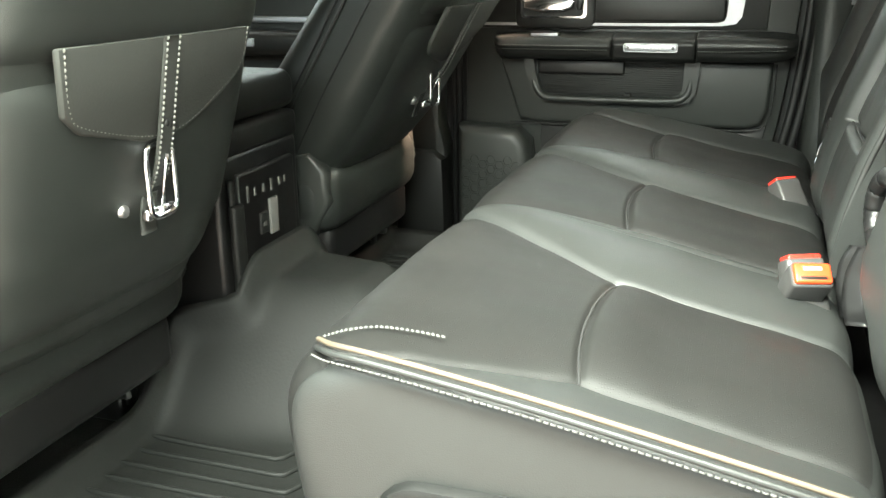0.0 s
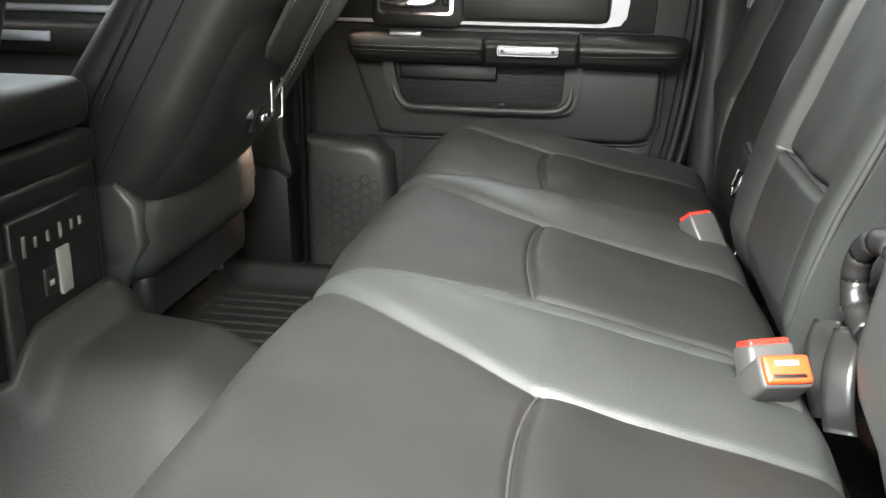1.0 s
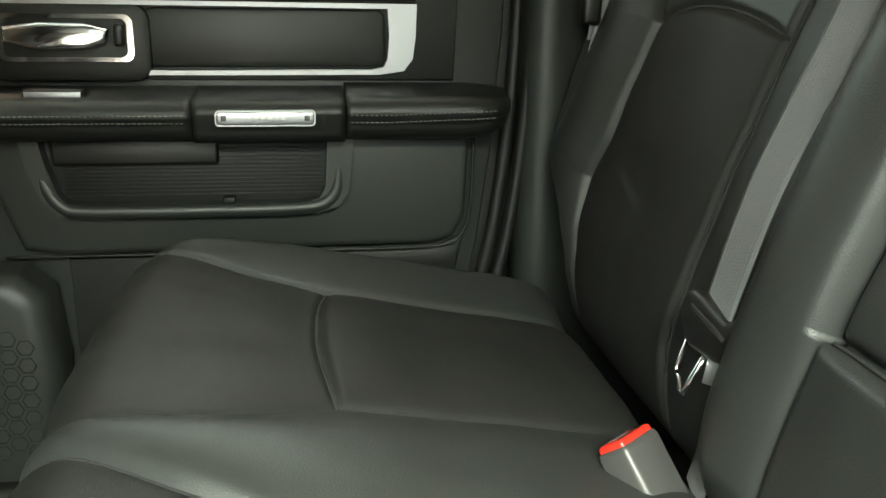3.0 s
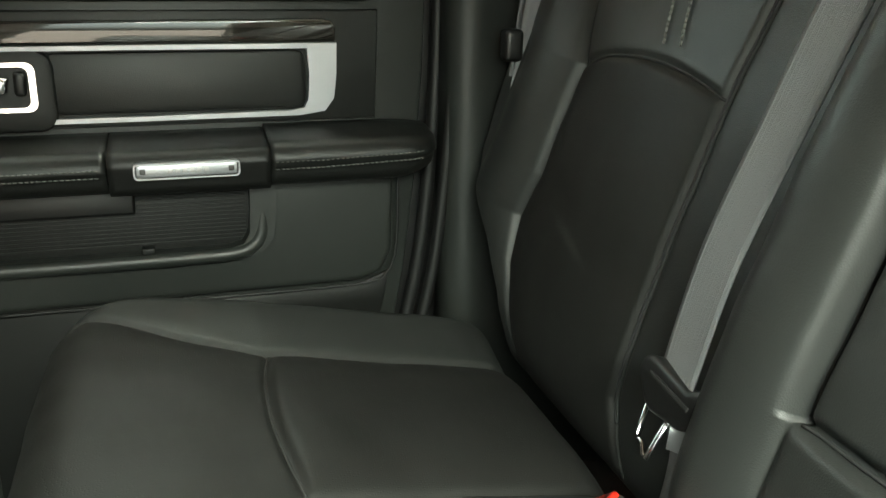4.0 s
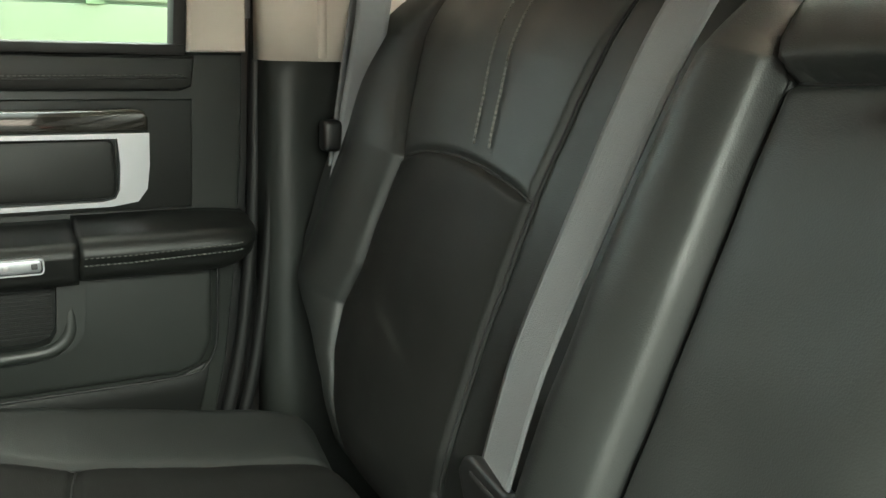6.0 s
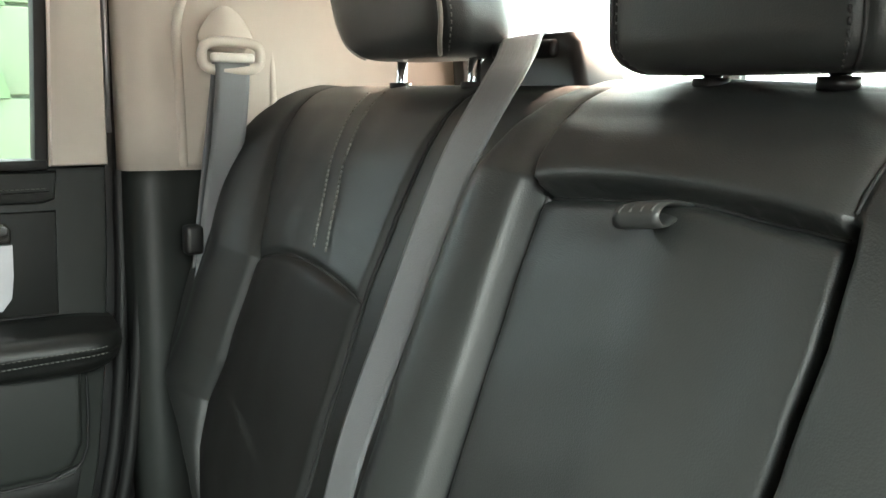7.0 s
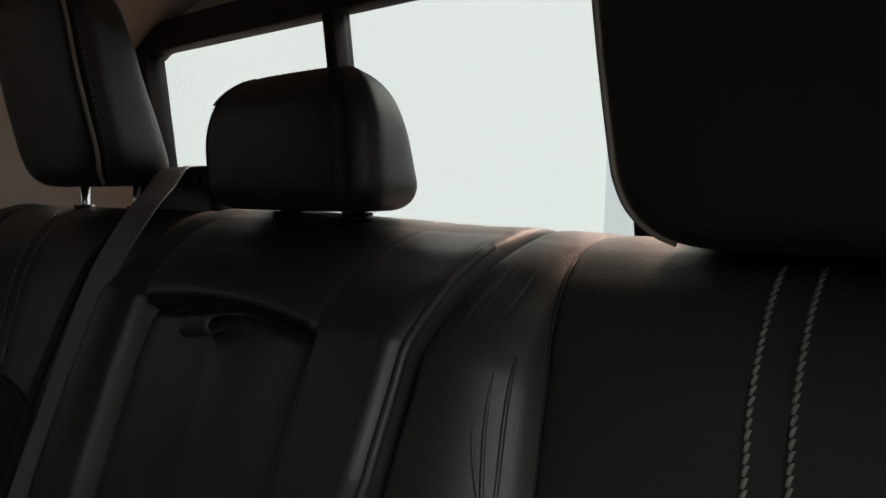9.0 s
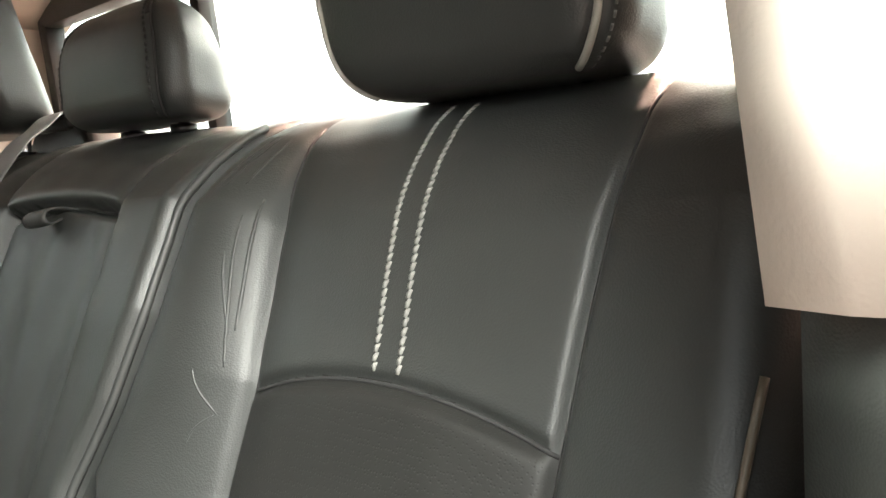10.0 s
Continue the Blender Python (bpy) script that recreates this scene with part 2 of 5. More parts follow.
def stitches(name, pts, up, material, parent, label="", length=0.005, gap=0.0035, width=0.0014, lift=0.0008, slant=0.0):
    """A row of thread stitches along points, as one mesh."""
    P = np.array(pts, float)
    s = np.concatenate([[0], np.cumsum(np.linalg.norm(np.diff(P, axis=0), axis=1))])
    verts, faces = [], []
    q = 0.0
    while q + length < s[-1]:
        a, b = (Vector([np.interp(v, s, P[:, k]) for k in range(3)]) for v in (q, q + length))
        d = (b - a).normalized()
        u = Vector(up).normalized()
        w = d.cross(u).normalized() * width / 2
        a, b = a - w * slant, b + w * slant
        i = len(verts)
        for p, h in ((a, 0.0), ((a + b) / 2, lift), (b, 0.0)):
            for sg in (1, -1):
                verts.append(p + sg * w + u * (h + 0.0004))
                verts.append(p + sg * w - u * 0.001)
        for c in (0, 4):
            faces += [(i + c, i + c + 2, i + c + 6, i + c + 4), (i + c, i + c + 4, i + c + 5, i + c + 1), (i + c + 2, i + c + 3, i + c + 7, i + c + 6)]
        faces += [(i, i + 1, i + 3, i + 2), (i + 8, i + 10, i + 11, i + 9)]
        q += length + gap
    return tagged(raw(name, verts, faces, material, parent, label), kind="stuff")


def shell(name, P, material, parent=None, label="", close_i=False, inner=None, mask=None):
    """A skin over a grid of points (rows i, columns j); the two end columns are closed by caps."""
    ni, nj = P.shape[:2]
    faces = []
    for i in range(ni if close_i else ni - 1):
        i2 = (i + 1) % ni
        for j in range(nj - 1):
            faces.append((i * nj + j, i * nj + j + 1, i2 * nj + j + 1, i2 * nj + j))
    faces.append(tuple(i * nj for i in range(ni)))
    faces.append(tuple(i * nj + nj - 1 for i in range(ni - 1, -1, -1)))
    ob = raw(name, P.reshape(-1, 3), faces, material, parent, label)
    bm = bmesh.new()
    bm.from_mesh(ob.data)
    bmesh.ops.recalc_face_normals(bm, faces=bm.faces)
    bm.to_mesh(ob.data)
    bm.free()
    if inner is not None:
        ob.data.materials.append(inner)
        k = np.zeros(len(faces), int)
        m = mask[:, :-1].astype(int)
        k[:(ni if close_i else ni - 1) * (nj - 1)] = (m if close_i else m[:-1]).reshape(-1)
        ob.data.polygons.foreach_set("material_index", k.tolist())
    return ob


def grooves(d, w=0.005, depth=0.006):
    return -depth * np.exp(-(d / w) ** 2)


def uneven(a, b, y):
    """The slight unevenness of stuffed leather, a millimetre over a hand's width."""
    return 0.0008 * np.sin(31 * a + 19 * y + 1.3) * np.sin(27 * y - 23 * b) + 0.0005 * np.sin(67 * y + 41 * a) * np.sin(53 * b - 29 * y + 0.7)


def puff(t, flat=4.0):
    """Swelling across a panel, t from 0 to 1 between its seams."""
    u = np.clip(np.abs(2 * t - 1), 0, 1)
    return 1 - u ** flat


def bell(t):
    return np.sin(np.pi * np.clip(t, 0, 1)) ** 0.65


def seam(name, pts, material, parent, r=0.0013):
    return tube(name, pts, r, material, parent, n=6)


# ---- the cab: floor, shell, pillars ----
def floor_height(x, y):
    """The floor with its tunnel hump in the middle."""
    wide = np.clip((-0.30 - x) / 0.25, 0, 1)
    t = np.clip((0.26 + 0.05 * wide - np.abs(y)) / 0.22, 0, 1)
    t = t * t * (3 - 2 * t)
    rear = np.clip((x + 0.30) / 0.25, 0, 1)
    return 0.115 + 0.185 * t * (1 - 0.75 * rear)


def floor_sheet(name, x0, x1, y0, y1, nx, ny, lift, thick, material, label, lip=0.0, parent=None, kind="structure"):
    X, Y = np.meshgrid(np.linspace(x0, x1, nx), np.linspace(y0, y1, ny), indexing="ij")
    if lip:
        w = np.clip((0.19 - np.abs(Y)) / 0.05, 0, 1)
        near = x0 + 0.02 + 0.095 * w * w * (3 - 2 * w)
        X = near + (X - x0) * (x1 - near) / (x1 - x0)
    Z = floor_height(X, Y) + lift
    if lip:
        edge = np.minimum(np.minimum(X - near, y1 - Y), Y - y0)
        Z = Z + lip * np.exp(-(edge / 0.019) ** 2)
    P = np.stack([X, Y, Z], 2).reshape(-1, 3)
    Q = P.copy()
    Q[:, 2] = floor_height(X, Y).reshape(-1) + lift - thick
    faces, n = [], nx * ny
    for i in range(nx - 1):
        for j in range(ny - 1):
            a = i * ny + j
            faces.append((a, a + ny, a + ny + 1, a + 1))
            faces.append((n + a, n + a + 1, n + a + ny + 1, n + a + ny))
    rim = [i * ny for i in range(nx)] + [(nx - 1) * ny + j for j in range(1, ny)] + [i * ny + ny - 1 for i in range(nx - 2, -1, -1)] + [j for j in range(ny - 2, 0, -1)]
    for a, b in zip(rim, rim[1:] + rim[:1]):
        faces.append((a, n + a, n + b, b))
    return tagged(raw(name, np.concatenate([P, Q]), faces, material, parent), label, "floor" if kind else "", "", kind)


floor_sheet("floor", -1.6, 0.78, -0.80, 0.80, 60, 60, 0.0, 0.05, CARPET, "black carpeted cab floor with a tunnel hump in the middle")

# rubber mat with a raised rim and ribs
floor_mat = thing("floor_mat", (-0.3, 0, 0.12), "black rubber floor liner with raised rim and chevron ribs", "floor mat")
floor_sheet("liner", -0.575, 0.06, -0.66, 0.70, 64, 130, 0.012, 0.008, RUBBER, "", 0.045, floor_mat, "")

# ribs run fore and aft, each ending in a short chevron towards the hump
for side in (-1, 1):
    for k in range(10):
        y, xc = 0.292 + 0.036 * k, -0.322 + 0.024 * k
        line = [(-0.545, y), (-0.44, y), (xc - 0.02, y), (xc, y - 0.001), (xc + 0.008, y - 0.015), (xc + 0.016, y - 0.034)]
        pts = [(x, side * yy, float(floor_height(x, yy)) + 0.0135) for x, yy in line]
        tube("rib", spline(pts, 26), 0.0045, RUBBER, floor_mat, n=6)


def loft_wall(name, sections, material, label, category, ny=2):
    """A trim skin through stations of x; each station is a list of (y, z)."""
    ni, nj = len(sections), len(sections[0][1])
    verts = [(x, y, z) for x, sec in sections for y, z in sec]
    faces = [(i * nj + j, i * nj + j + 1, (i + 1) * nj + j + 1, (i + 1) * nj + j) for i in range(ni - 1) for j in range(nj - 1)]
    ob = raw(name, verts, faces, material)
    sol = ob.modifiers.new("thickness", "SOLIDIFY")
    sol.thickness, sol.offset = 0.012, 0.0
    return tagged(ob, label, category, kind="structure")


# roof lining: arched across the cab
def arch(x, n=17):
    h = 1.33 - 0.10 * max(0, (x - 0.3) / 0.5) ** 2 - 0.1 * max(0, (-0.6 - x) / 0.8) ** 2
    out = []
    for k in range(n):
        t = k / (n - 1) * 2 - 1
        y = 0.735 * math.copysign(abs(t) ** 0.85, t)
        out.append((y, h - (0.135 - 0.06 * min(1, max(0, (x - 0.45) / 0.3))) * abs(t) ** 4))
    return out


loft_wall("ceiling", [(x, arch(x)) for x in np.linspace(-1.45, 0.84, 14)], HEADLINER, "light beige woven headliner of the cab", "ceiling")

# rear wall of the cab with its window opening
WX = 0.82
def lean(z):
    """The rear wall leans forward towards the roof."""
    return WX - 0.10 * (z - 0.9)


def slab(name, y0, y1, z0, z1, x_off, thick, material, label, category, kind="structure", parent=None, r=0.004):
    out = []
    for y, z in ((y0, z0), (y1, z0), (y1, z1), (y0, z1)):
        out.append((y, z))
    bm = bmesh.new()
    vs = [bm.verts.new((lean(z) + x_off + d, y, z)) for d in (0, thick) for y, z in out]
    for f in ((0, 1, 2, 3), (7, 6, 5, 4), (0, 4, 5, 1), (1, 5, 6, 2), (2, 6, 7, 3), (3, 7, 4, 0)):
        bm.faces.new([vs[k] for k in f])
    bmesh.ops.bevel(bm, geom=bm.edges[:], offset=r, segments=2, profile=0.5, affect="EDGES")
    ob = part(name, bm, material, parent, "", True, 40)
    return tagged(ob, label, category, kind=kind) if parent is None else ob


slab("wall_rear_lower", -0.80, 0.80, 0.0, 0.862, 0.0, 0.03, PLASTIC, "dark trim panel behind the rear bench", "wall")
slab("wall_rear_side", 0.69, 0.80, 0.862, 1.30, 0.0, 0.03, BEIGE, "light beige trim beside the rear window", "wall")
slab("wall_rear_corner", -0.80, -0.69, 0.862, 1.30, 0.0, 0.03, BEIGE, "light beige trim beside the rear window", "wall")
slab("wall_rear_header", -0.69, 0.69, 1.192, 1.32, 0.0, 0.03, HEADLINER, "light beige header above the rear window", "wall")
window_1 = tagged(thing("window_1", (WX, 0, 0.88)), "sliding rear cab window with black frame, bright daylight behind", "window", kind="structure")
slab("frame", -0.69, 0.69, 1.154, 1.196, -0.012, 0.04, SEAL, "", "", parent=window_1)
slab("frame", -0.69, 0.69, 0.862, 0.878, -0.012, 0.04, SEAL, "", "", parent=window_1)
slab("frame", 0.672, 0.70, 0.87, 1.19, -0.012, 0.04, SEAL, "", "", parent=window_1)
slab("frame", -0.70, -0.672, 0.87, 1.19, -0.012, 0.04, SEAL, "", "", parent=window_1)
for yb in (0.225, -0.185):
    slab("divider", yb - 0.011, yb + 0.011, 0.872, 1.166, -0.010, 0.03, SEAL, "", "", parent=window_1)
for ya, yb in ((-0.675, -0.197), (-0.173, 0.213), (0.237, 0.675)):
    pane = slab("pane", ya, yb, 0.874, 1.164, 0.006, 0.004, GLASS, "", "", parent=window_1, r=0.0005)
    pane.visible_shadow = False

# side pillars behind the doors: beige above, dark below
def pillar(sign, y_in, jamb=(), tilt=0.0, foot=0.822):
    s = sign
    up = []
    for x, y in (*jamb, (0.368, y_in + 0.02), (0.376, y_in), (0.40, y_in - 0.006), (0.47, y_in - 0.012), (0.60, y_in - 0.02), (0.72, y_in - 0.035), (0.80, y_in - 0.062), (0.835, y_in - 0.066)):
        up.append((x, [(s * (y - tilt * (z - 0.82) - 0.10 * max(0, z - 1.02) ** 1.3), z) for z in np.linspace(foot, 1.25, 9)]))
    loft_wall("pillar_upper", up, BEIGE, "light beige upper pillar trim beside the rear bench", "pillar")
    low = []
    for x, y in (*[(a + 0.006, b) for a, b in jamb], (0.372, y_in + 0.03), (0.385, y_in + 0.004), (0.41, y_in - 0.004), (0.425, y_in + 0.006), (0.55, y_in + 0.004), (0.83, y_in - 0.03)):
        low.append((x - 0.0, [(s * y, z) for z in (0.12, 0.4, 0.7, 0.8, 0.836)]))
    loft_wall("pillar_lower", low, PLASTIC_G, "dark grey plastic lower pillar trim beside the rear bench", "pillar")


pillar(1, 0.785)
pillar(-1, 0.7225, ((0.385, 0.90), (0.378, 0.86), (0.370, 0.78)), 0.11, 0.8295)

# closing walls of the front half of the cab
def wall_box(name, lo, hi, material, label, category="wall"):
    return tagged(rbox(name, lo, hi, 0.01, material), label, category, kind="structure")


wall_box("wall_front", (-1.62, -0.80, 0.05), (-1.45, 0.80, 0.78), PLASTIC, "dark dashboard wall closing the front of the cab")
# unseen wall added where the windscreen belongs, to cut light from the front
wall_box("windscreen_block", (-1.60, -0.80, 0.782), (-1.47, 0.80, 1.34), PLASTIC, "dark plain wall added in the windscreen's place to hold off its light")
wall_box("wall_side_front", (-1.5, -0.86, 0.05), (-0.50, -0.80, 0.80), PLASTIC, "dark inner panel of the closed front door")
wall_box("sill", (-0.45, -0.86, 0.02), (0.42, -0.76, 0.11), PLASTIC, "dark plastic sill of the open door", "sill")
wall_box("pillar_b_near", (-0.56, -0.86, 0.1), (-0.47, -0.78, 1.2), PLASTIC, "dark plastic pillar between the doors", "pillar")
# unseen cab side and corner, added to stop sun leaking past the jamb
wall_box("quarter_far", (0.435, 0.862, 0.0), (0.90, 0.90, 1.30), PAINT, "grey painted cab side behind the closed door", "wall")
wall_box("corner_far", (0.845, 0.80, 0.0), (0.88, 0.865, 1.30), PAINT, "grey painted rear cab corner", "wall")
wall_box("quarter_near", (0.40, -0.88, 0.0), (0.86, -0.80, 1.2), PAINT, "grey painted cab side behind the open door", "wall")


# ---- rear bench ----
bench = thing("rear_bench_seat", (0.2, 0, 0.12), "black leather rear bench with pale piping and stitching, folding centre armrest", "car seat")

CUSH = spline([(0.02, 0.150), (-0.045, 0.23), (-0.078, 0.33), (-0.090, 0.410), (-0.086, 0.452), (-0.064, 0.476), (-0.03, 0.481), (0.05, 0.468), (0.14, 0.451), (0.26, 0.428), (0.338, 0.413), (0.364, 0.401), (0.378, 0.375), (0.382, 0.32)], 400)


def lerp(x, table):
    k = sorted(table)
    return np.interp(x, k, [table[a] for a in k])


def cushion_lines(x):
    return dict(
        f=lerp(x, {-0.06: -0.672, 0.0: -0.638, 0.14: -0.588, 0.36: -0.60}),
        a=lerp(x, {-0.08: -0.210, -0.025: -0.243, 0.054: -0.288, 0.136: -0.337, 0.247: -0.344, 0.38: -0.348}),
        b=lerp(x, {-0.08: -0.178, -0.03: -0.166, 0.04: -0.154, 0.13: -0.142, 0.25: -0.150, 0.38: -0.17}),
        c=lerp(x, {-0.08: 0.205, -0.04: 0.185, 0.013: 0.157, 0.068: 0.134, 0.12: 0.112, 0.23: 0.100, 0.38: 0.085}),
        d=lerp(x, {-0.08: 0.238, 0.0: 0.240, 0.06: 0.258, 0.11: 0.278, 0.19: 0.286, 0.38: 0.300}),
        e=lerp(x, {-0.06: 0.622, -0.024: 0.600, 0.043: 0.562, 0.109: 0.541, 0.186: 0.543, 0.38: 0.547}))


def cushion_relief(x, y, top):
    """How far the leather stands off the plain profile: bolsters, pads and sunken seams."""
    L = cushion_lines(x)
    h = np.zeros_like(y)
    pads = (("f", "a"), ("b", "c"), ("d", "e"))
    for p, q in pads:
        t = (y - L[p]) / (L[q] - L[p])
        on = (t > 0) & (t < 1)
        xs = {"f": 0.142, "b": 0.124, "d": 0.115}[p] - 0.014 * puff(t, 2.0)
        h = h + np.where(on, 0.010 * puff(t, 5.0), 0)
        rear = 1 / (1 + np.exp(-(x - xs) / 0.0035))
        h = h + np.where(on, rear * 0.007 * np.exp(-((x - xs - 0.02) / 0.05) ** 2) * puff(t, 4), 0)
        h = h + np.where(on, grooves(x - xs, 0.0045, 0.006) * np.clip(top, 0, 1) * puff(t, 8), 0)
    for p, q, amp in (("a", "b", 0.019), ("c", "d", 0.019)):
        t = (y - L[p]) / (L[q] - L[p])
        h = h + np.where((t > 0) & (t < 1), amp * bell(t) * np.clip(0.55 + top * 0.45, 0, 1) * np.clip((L[q] - L[p]) / 0.10, 0.3, 1), 0)
    t = (L["f"] - y) / 0.12
    h = h + np.where(t > 0, 0.026 * np.clip(t, 0, 1) ** 0.7, 0)
    t = (y - L["e"]) / 0.12
    h = h + np.where(t > 0, 0.020 * np.clip(t, 0, 1) ** 0.7, 0)
    for p in "fabcde":
        h = h + grooves(y - L[p], 0.006, 0.0032)
    return h + uneven(x, x, y)


def cushion_skin(name, y0, y1, r0, r1, label, c0=0.0, c1=0.0, seams=""):
    prof = CUSH
    tang = np.gradient(prof, axis=0)
    tang /= np.linalg.norm(tang, axis=1)[:, None]
    nor = np.stack([-tang[:, 1], tang[:, 0]], 1)
    L = cushion_lines(prof[:, 0])
    one = np.ones(len(prof))
    ys = columns([one * y0, *[L[q] for q in seams], one * y1], 0.0032, 0.75)
    n = len(ys)
    P = np.zeros((len(prof), n, 3))
    mask = np.zeros((len(prof), n), bool)
    for j, y in enumerate(ys):
        yr = y + 1e-5
        mask[:, j] = (((yr > L["f"]) & (yr < L["a"])) | ((yr > L["b"]) & (yr < L["c"])) | ((yr > L["d"]) & (yr < L["e"]))) & (prof[:, 1] > 0.40)
        top = np.clip((prof[:, 1] - 0.40) / 0.05, 0, 1)
        h = cushion_relief(prof[:, 0], y, top) * np.clip((prof[:, 1] - 0.30) / 0.12, 0, 1)
        inset, back = np.zeros(len(prof)), np.zeros(len(prof))
        for d, r in ((y - y0, r0), (y1 - y, r1)):
            inset = np.maximum(inset, np.where(d < r, r - np.sqrt(np.maximum(0, r * r - (r - d) ** 2)), 0))
        for d, r in ((y - y0, c0), (y1 - y, c1)):
            back = np.maximum(back, np.where(d < r, r - np.sqrt(np.maximum(0, r * r - (r - d) ** 2)), 0))
        h = h - inset
        P[:, j, 0] = prof[:, 0] + nor[:, 0] * h + back * np.clip((0.10 - prof[:, 0]) / 0.12, 0, 1)
        P[:, j, 1] = y
        P[:, j, 2] = prof[:, 1] + nor[:, 1] * h
    return shell(name, P, LEATHER, bench, label, True, LEATHER_IN, mask)


cushion_skin("cushion", -0.692, -0.196, 0.016, 0.012, "narrow cushion with cream piping at its outer rim", 0.05, 0.01, "fa")
cushion_skin("cushion", -0.192, 0.668, 0.020, 0.03, "wide cushion for two seats", 0.01, 0.06, "bcde")


def cushion_point(x, y, lift=0.0):
    h = float(cushion_relief(np.array([x]), np.array([y]), np.array([1.0]))[0])
    k0 = int(np.argmin(CUSH[:, 0]))
    return (x, y, float(np.interp(x, CUSH[k0:389, 0], CUSH[k0:389, 1])) + h + lift)


# sewn seams between the panels of the cushions; dark tubes paint the grooves' shade
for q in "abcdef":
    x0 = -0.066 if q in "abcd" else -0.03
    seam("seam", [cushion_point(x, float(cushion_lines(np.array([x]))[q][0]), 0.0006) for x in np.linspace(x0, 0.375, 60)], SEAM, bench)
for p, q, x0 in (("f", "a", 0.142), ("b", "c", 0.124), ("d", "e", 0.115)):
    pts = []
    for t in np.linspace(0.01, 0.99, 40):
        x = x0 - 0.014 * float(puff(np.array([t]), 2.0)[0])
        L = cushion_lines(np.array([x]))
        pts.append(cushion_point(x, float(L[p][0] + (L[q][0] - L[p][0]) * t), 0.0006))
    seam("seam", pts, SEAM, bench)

# cream piping round the outer rim of the narrow cushion, with a row of pale stitches on each side
rim = [(0.39, -0.695, 0.435), (0.30, -0.698, 0.456), (0.15, -0.697, 0.484), (0.05, -0.695, 0.499), (-0.005, -0.692, 0.505), (-0.035, -0.682, 0.503), (-0.052, -0.666, 0.498), (-0.064, -0.648, 0.490)]
rim_line = spline(rim, 70)
tube("piping", rim_line, 0.0024, PIPING, bench, "cream piping")
tube("welt", rim_line + np.array([0, -0.0035, -0.006]), 0.0028, LEATHER, bench, "leather welt under the piping")
low = rim_line + np.array([0, -0.004, -0.011])
low[:, 0] -= 0.004 * np.clip((0.0 - rim_line[:, 0]) / 0.05, 0, 1)
stitches("stitching", low + np.array([0, -0.0016, -0.001]), (0, -1, 0.25), DARK_THREAD, bench, "grey thread", 0.0040, 0.0012, 0.0013, 0.0010)
arc = spline([(-0.058, -0.650, 0.494), (-0.048, -0.630, 0.4925), (-0.028, -0.613, 0.4915), (0.0, -0.606, 0.489), (0.03, -0.60, 0.484)], 40)
stitches("stitching", arc, (0, 0, 1), DARK_THREAD, bench, "grey thread", 0.0032, 0.0012, 0.0012)
# plinth below the cushions
rbox("plinth", (0.03, -0.66, 0.10), (0.44, 0.64, 0.30), 0.02, PLASTIC_BLK, bench)
prism("side_cover", rounded(0.0, 0.40, 0.24, 0.402, 0.04), "y", -0.704, -0.655, 0.008, PLASTIC, bench, "dark plastic hinge cover")

# backrest
BACK = spline([(0.430, 0.36), (0.398, 0.405), (0.405, 0.49), (0.450, 0.63), (0.495, 0.755), (0.538, 0.850), (0.566, 0.893), (0.584, 0.911), (0.606, 0.924), (0.635, 0.930), (0.67, 0.922), (0.70, 0.88), (0.69, 0.60), (0.62, 0.34)], 600)


def back_lines(z):
    return dict(
        o=lerp(z, {0.40: -0.560, 0.73: -0.563, 0.92: -0.566}),
        r=lerp(z, {0.40: -0.46, 0.48: -0.40, 0.54: -0.345, 0.60: -0.318, 0.67: -0.312, 0.74: -0.315, 0.80: -0.304, 0.84: -0.296, 0.885: -0.283, 0.92: -0.274}),
        p=lerp(z, {0.40: -0.155, 0.55: -0.170, 0.65: -0.188, 0.71: -0.212, 0.77: -0.225, 0.86: -0.222, 0.90: -0.219, 0.93: -0.218}),
        k=lerp(z, {0.40: -0.105, 0.55: -0.112, 0.65: -0.119, 0.73: -0.130, 0.79: -0.133, 0.83: -0.130, 0.86: -0.124, 0.90: -0.122, 0.93: -0.126}),
        l=lerp(z, {0.40: 0.135, 0.50: 0.128, 0.56: 0.125, 0.70: 0.120, 0.80: 0.122, 0.845: 0.124, 0.86: 0.137, 0.884: 0.147, 0.91: 0.152, 0.93: 0.154}),
        c=lerp(z, {0.40: 0.220, 0.50: 0.222, 0.70: 0.215, 0.85: 0.205, 0.92: 0.195}),
        i=lerp(z, {0.40: 0.335, 0.46: 0.360, 0.60: 0.364, 0.735: 0.362, 0.92: 0.355}),
        u=lerp(z, {0.40: 0.585, 0.45: 0.615, 0.50: 0.640, 0.55: 0.650, 0.60: 0.636, 0.725: 0.628, 0.80: 0.670, 0.856: 0.700, 0.92: 0.715}))


def arc_z(t, p="o"):
    return (0.725 if p == "i" else 0.734) + 0.018 * puff(t, 2.0)


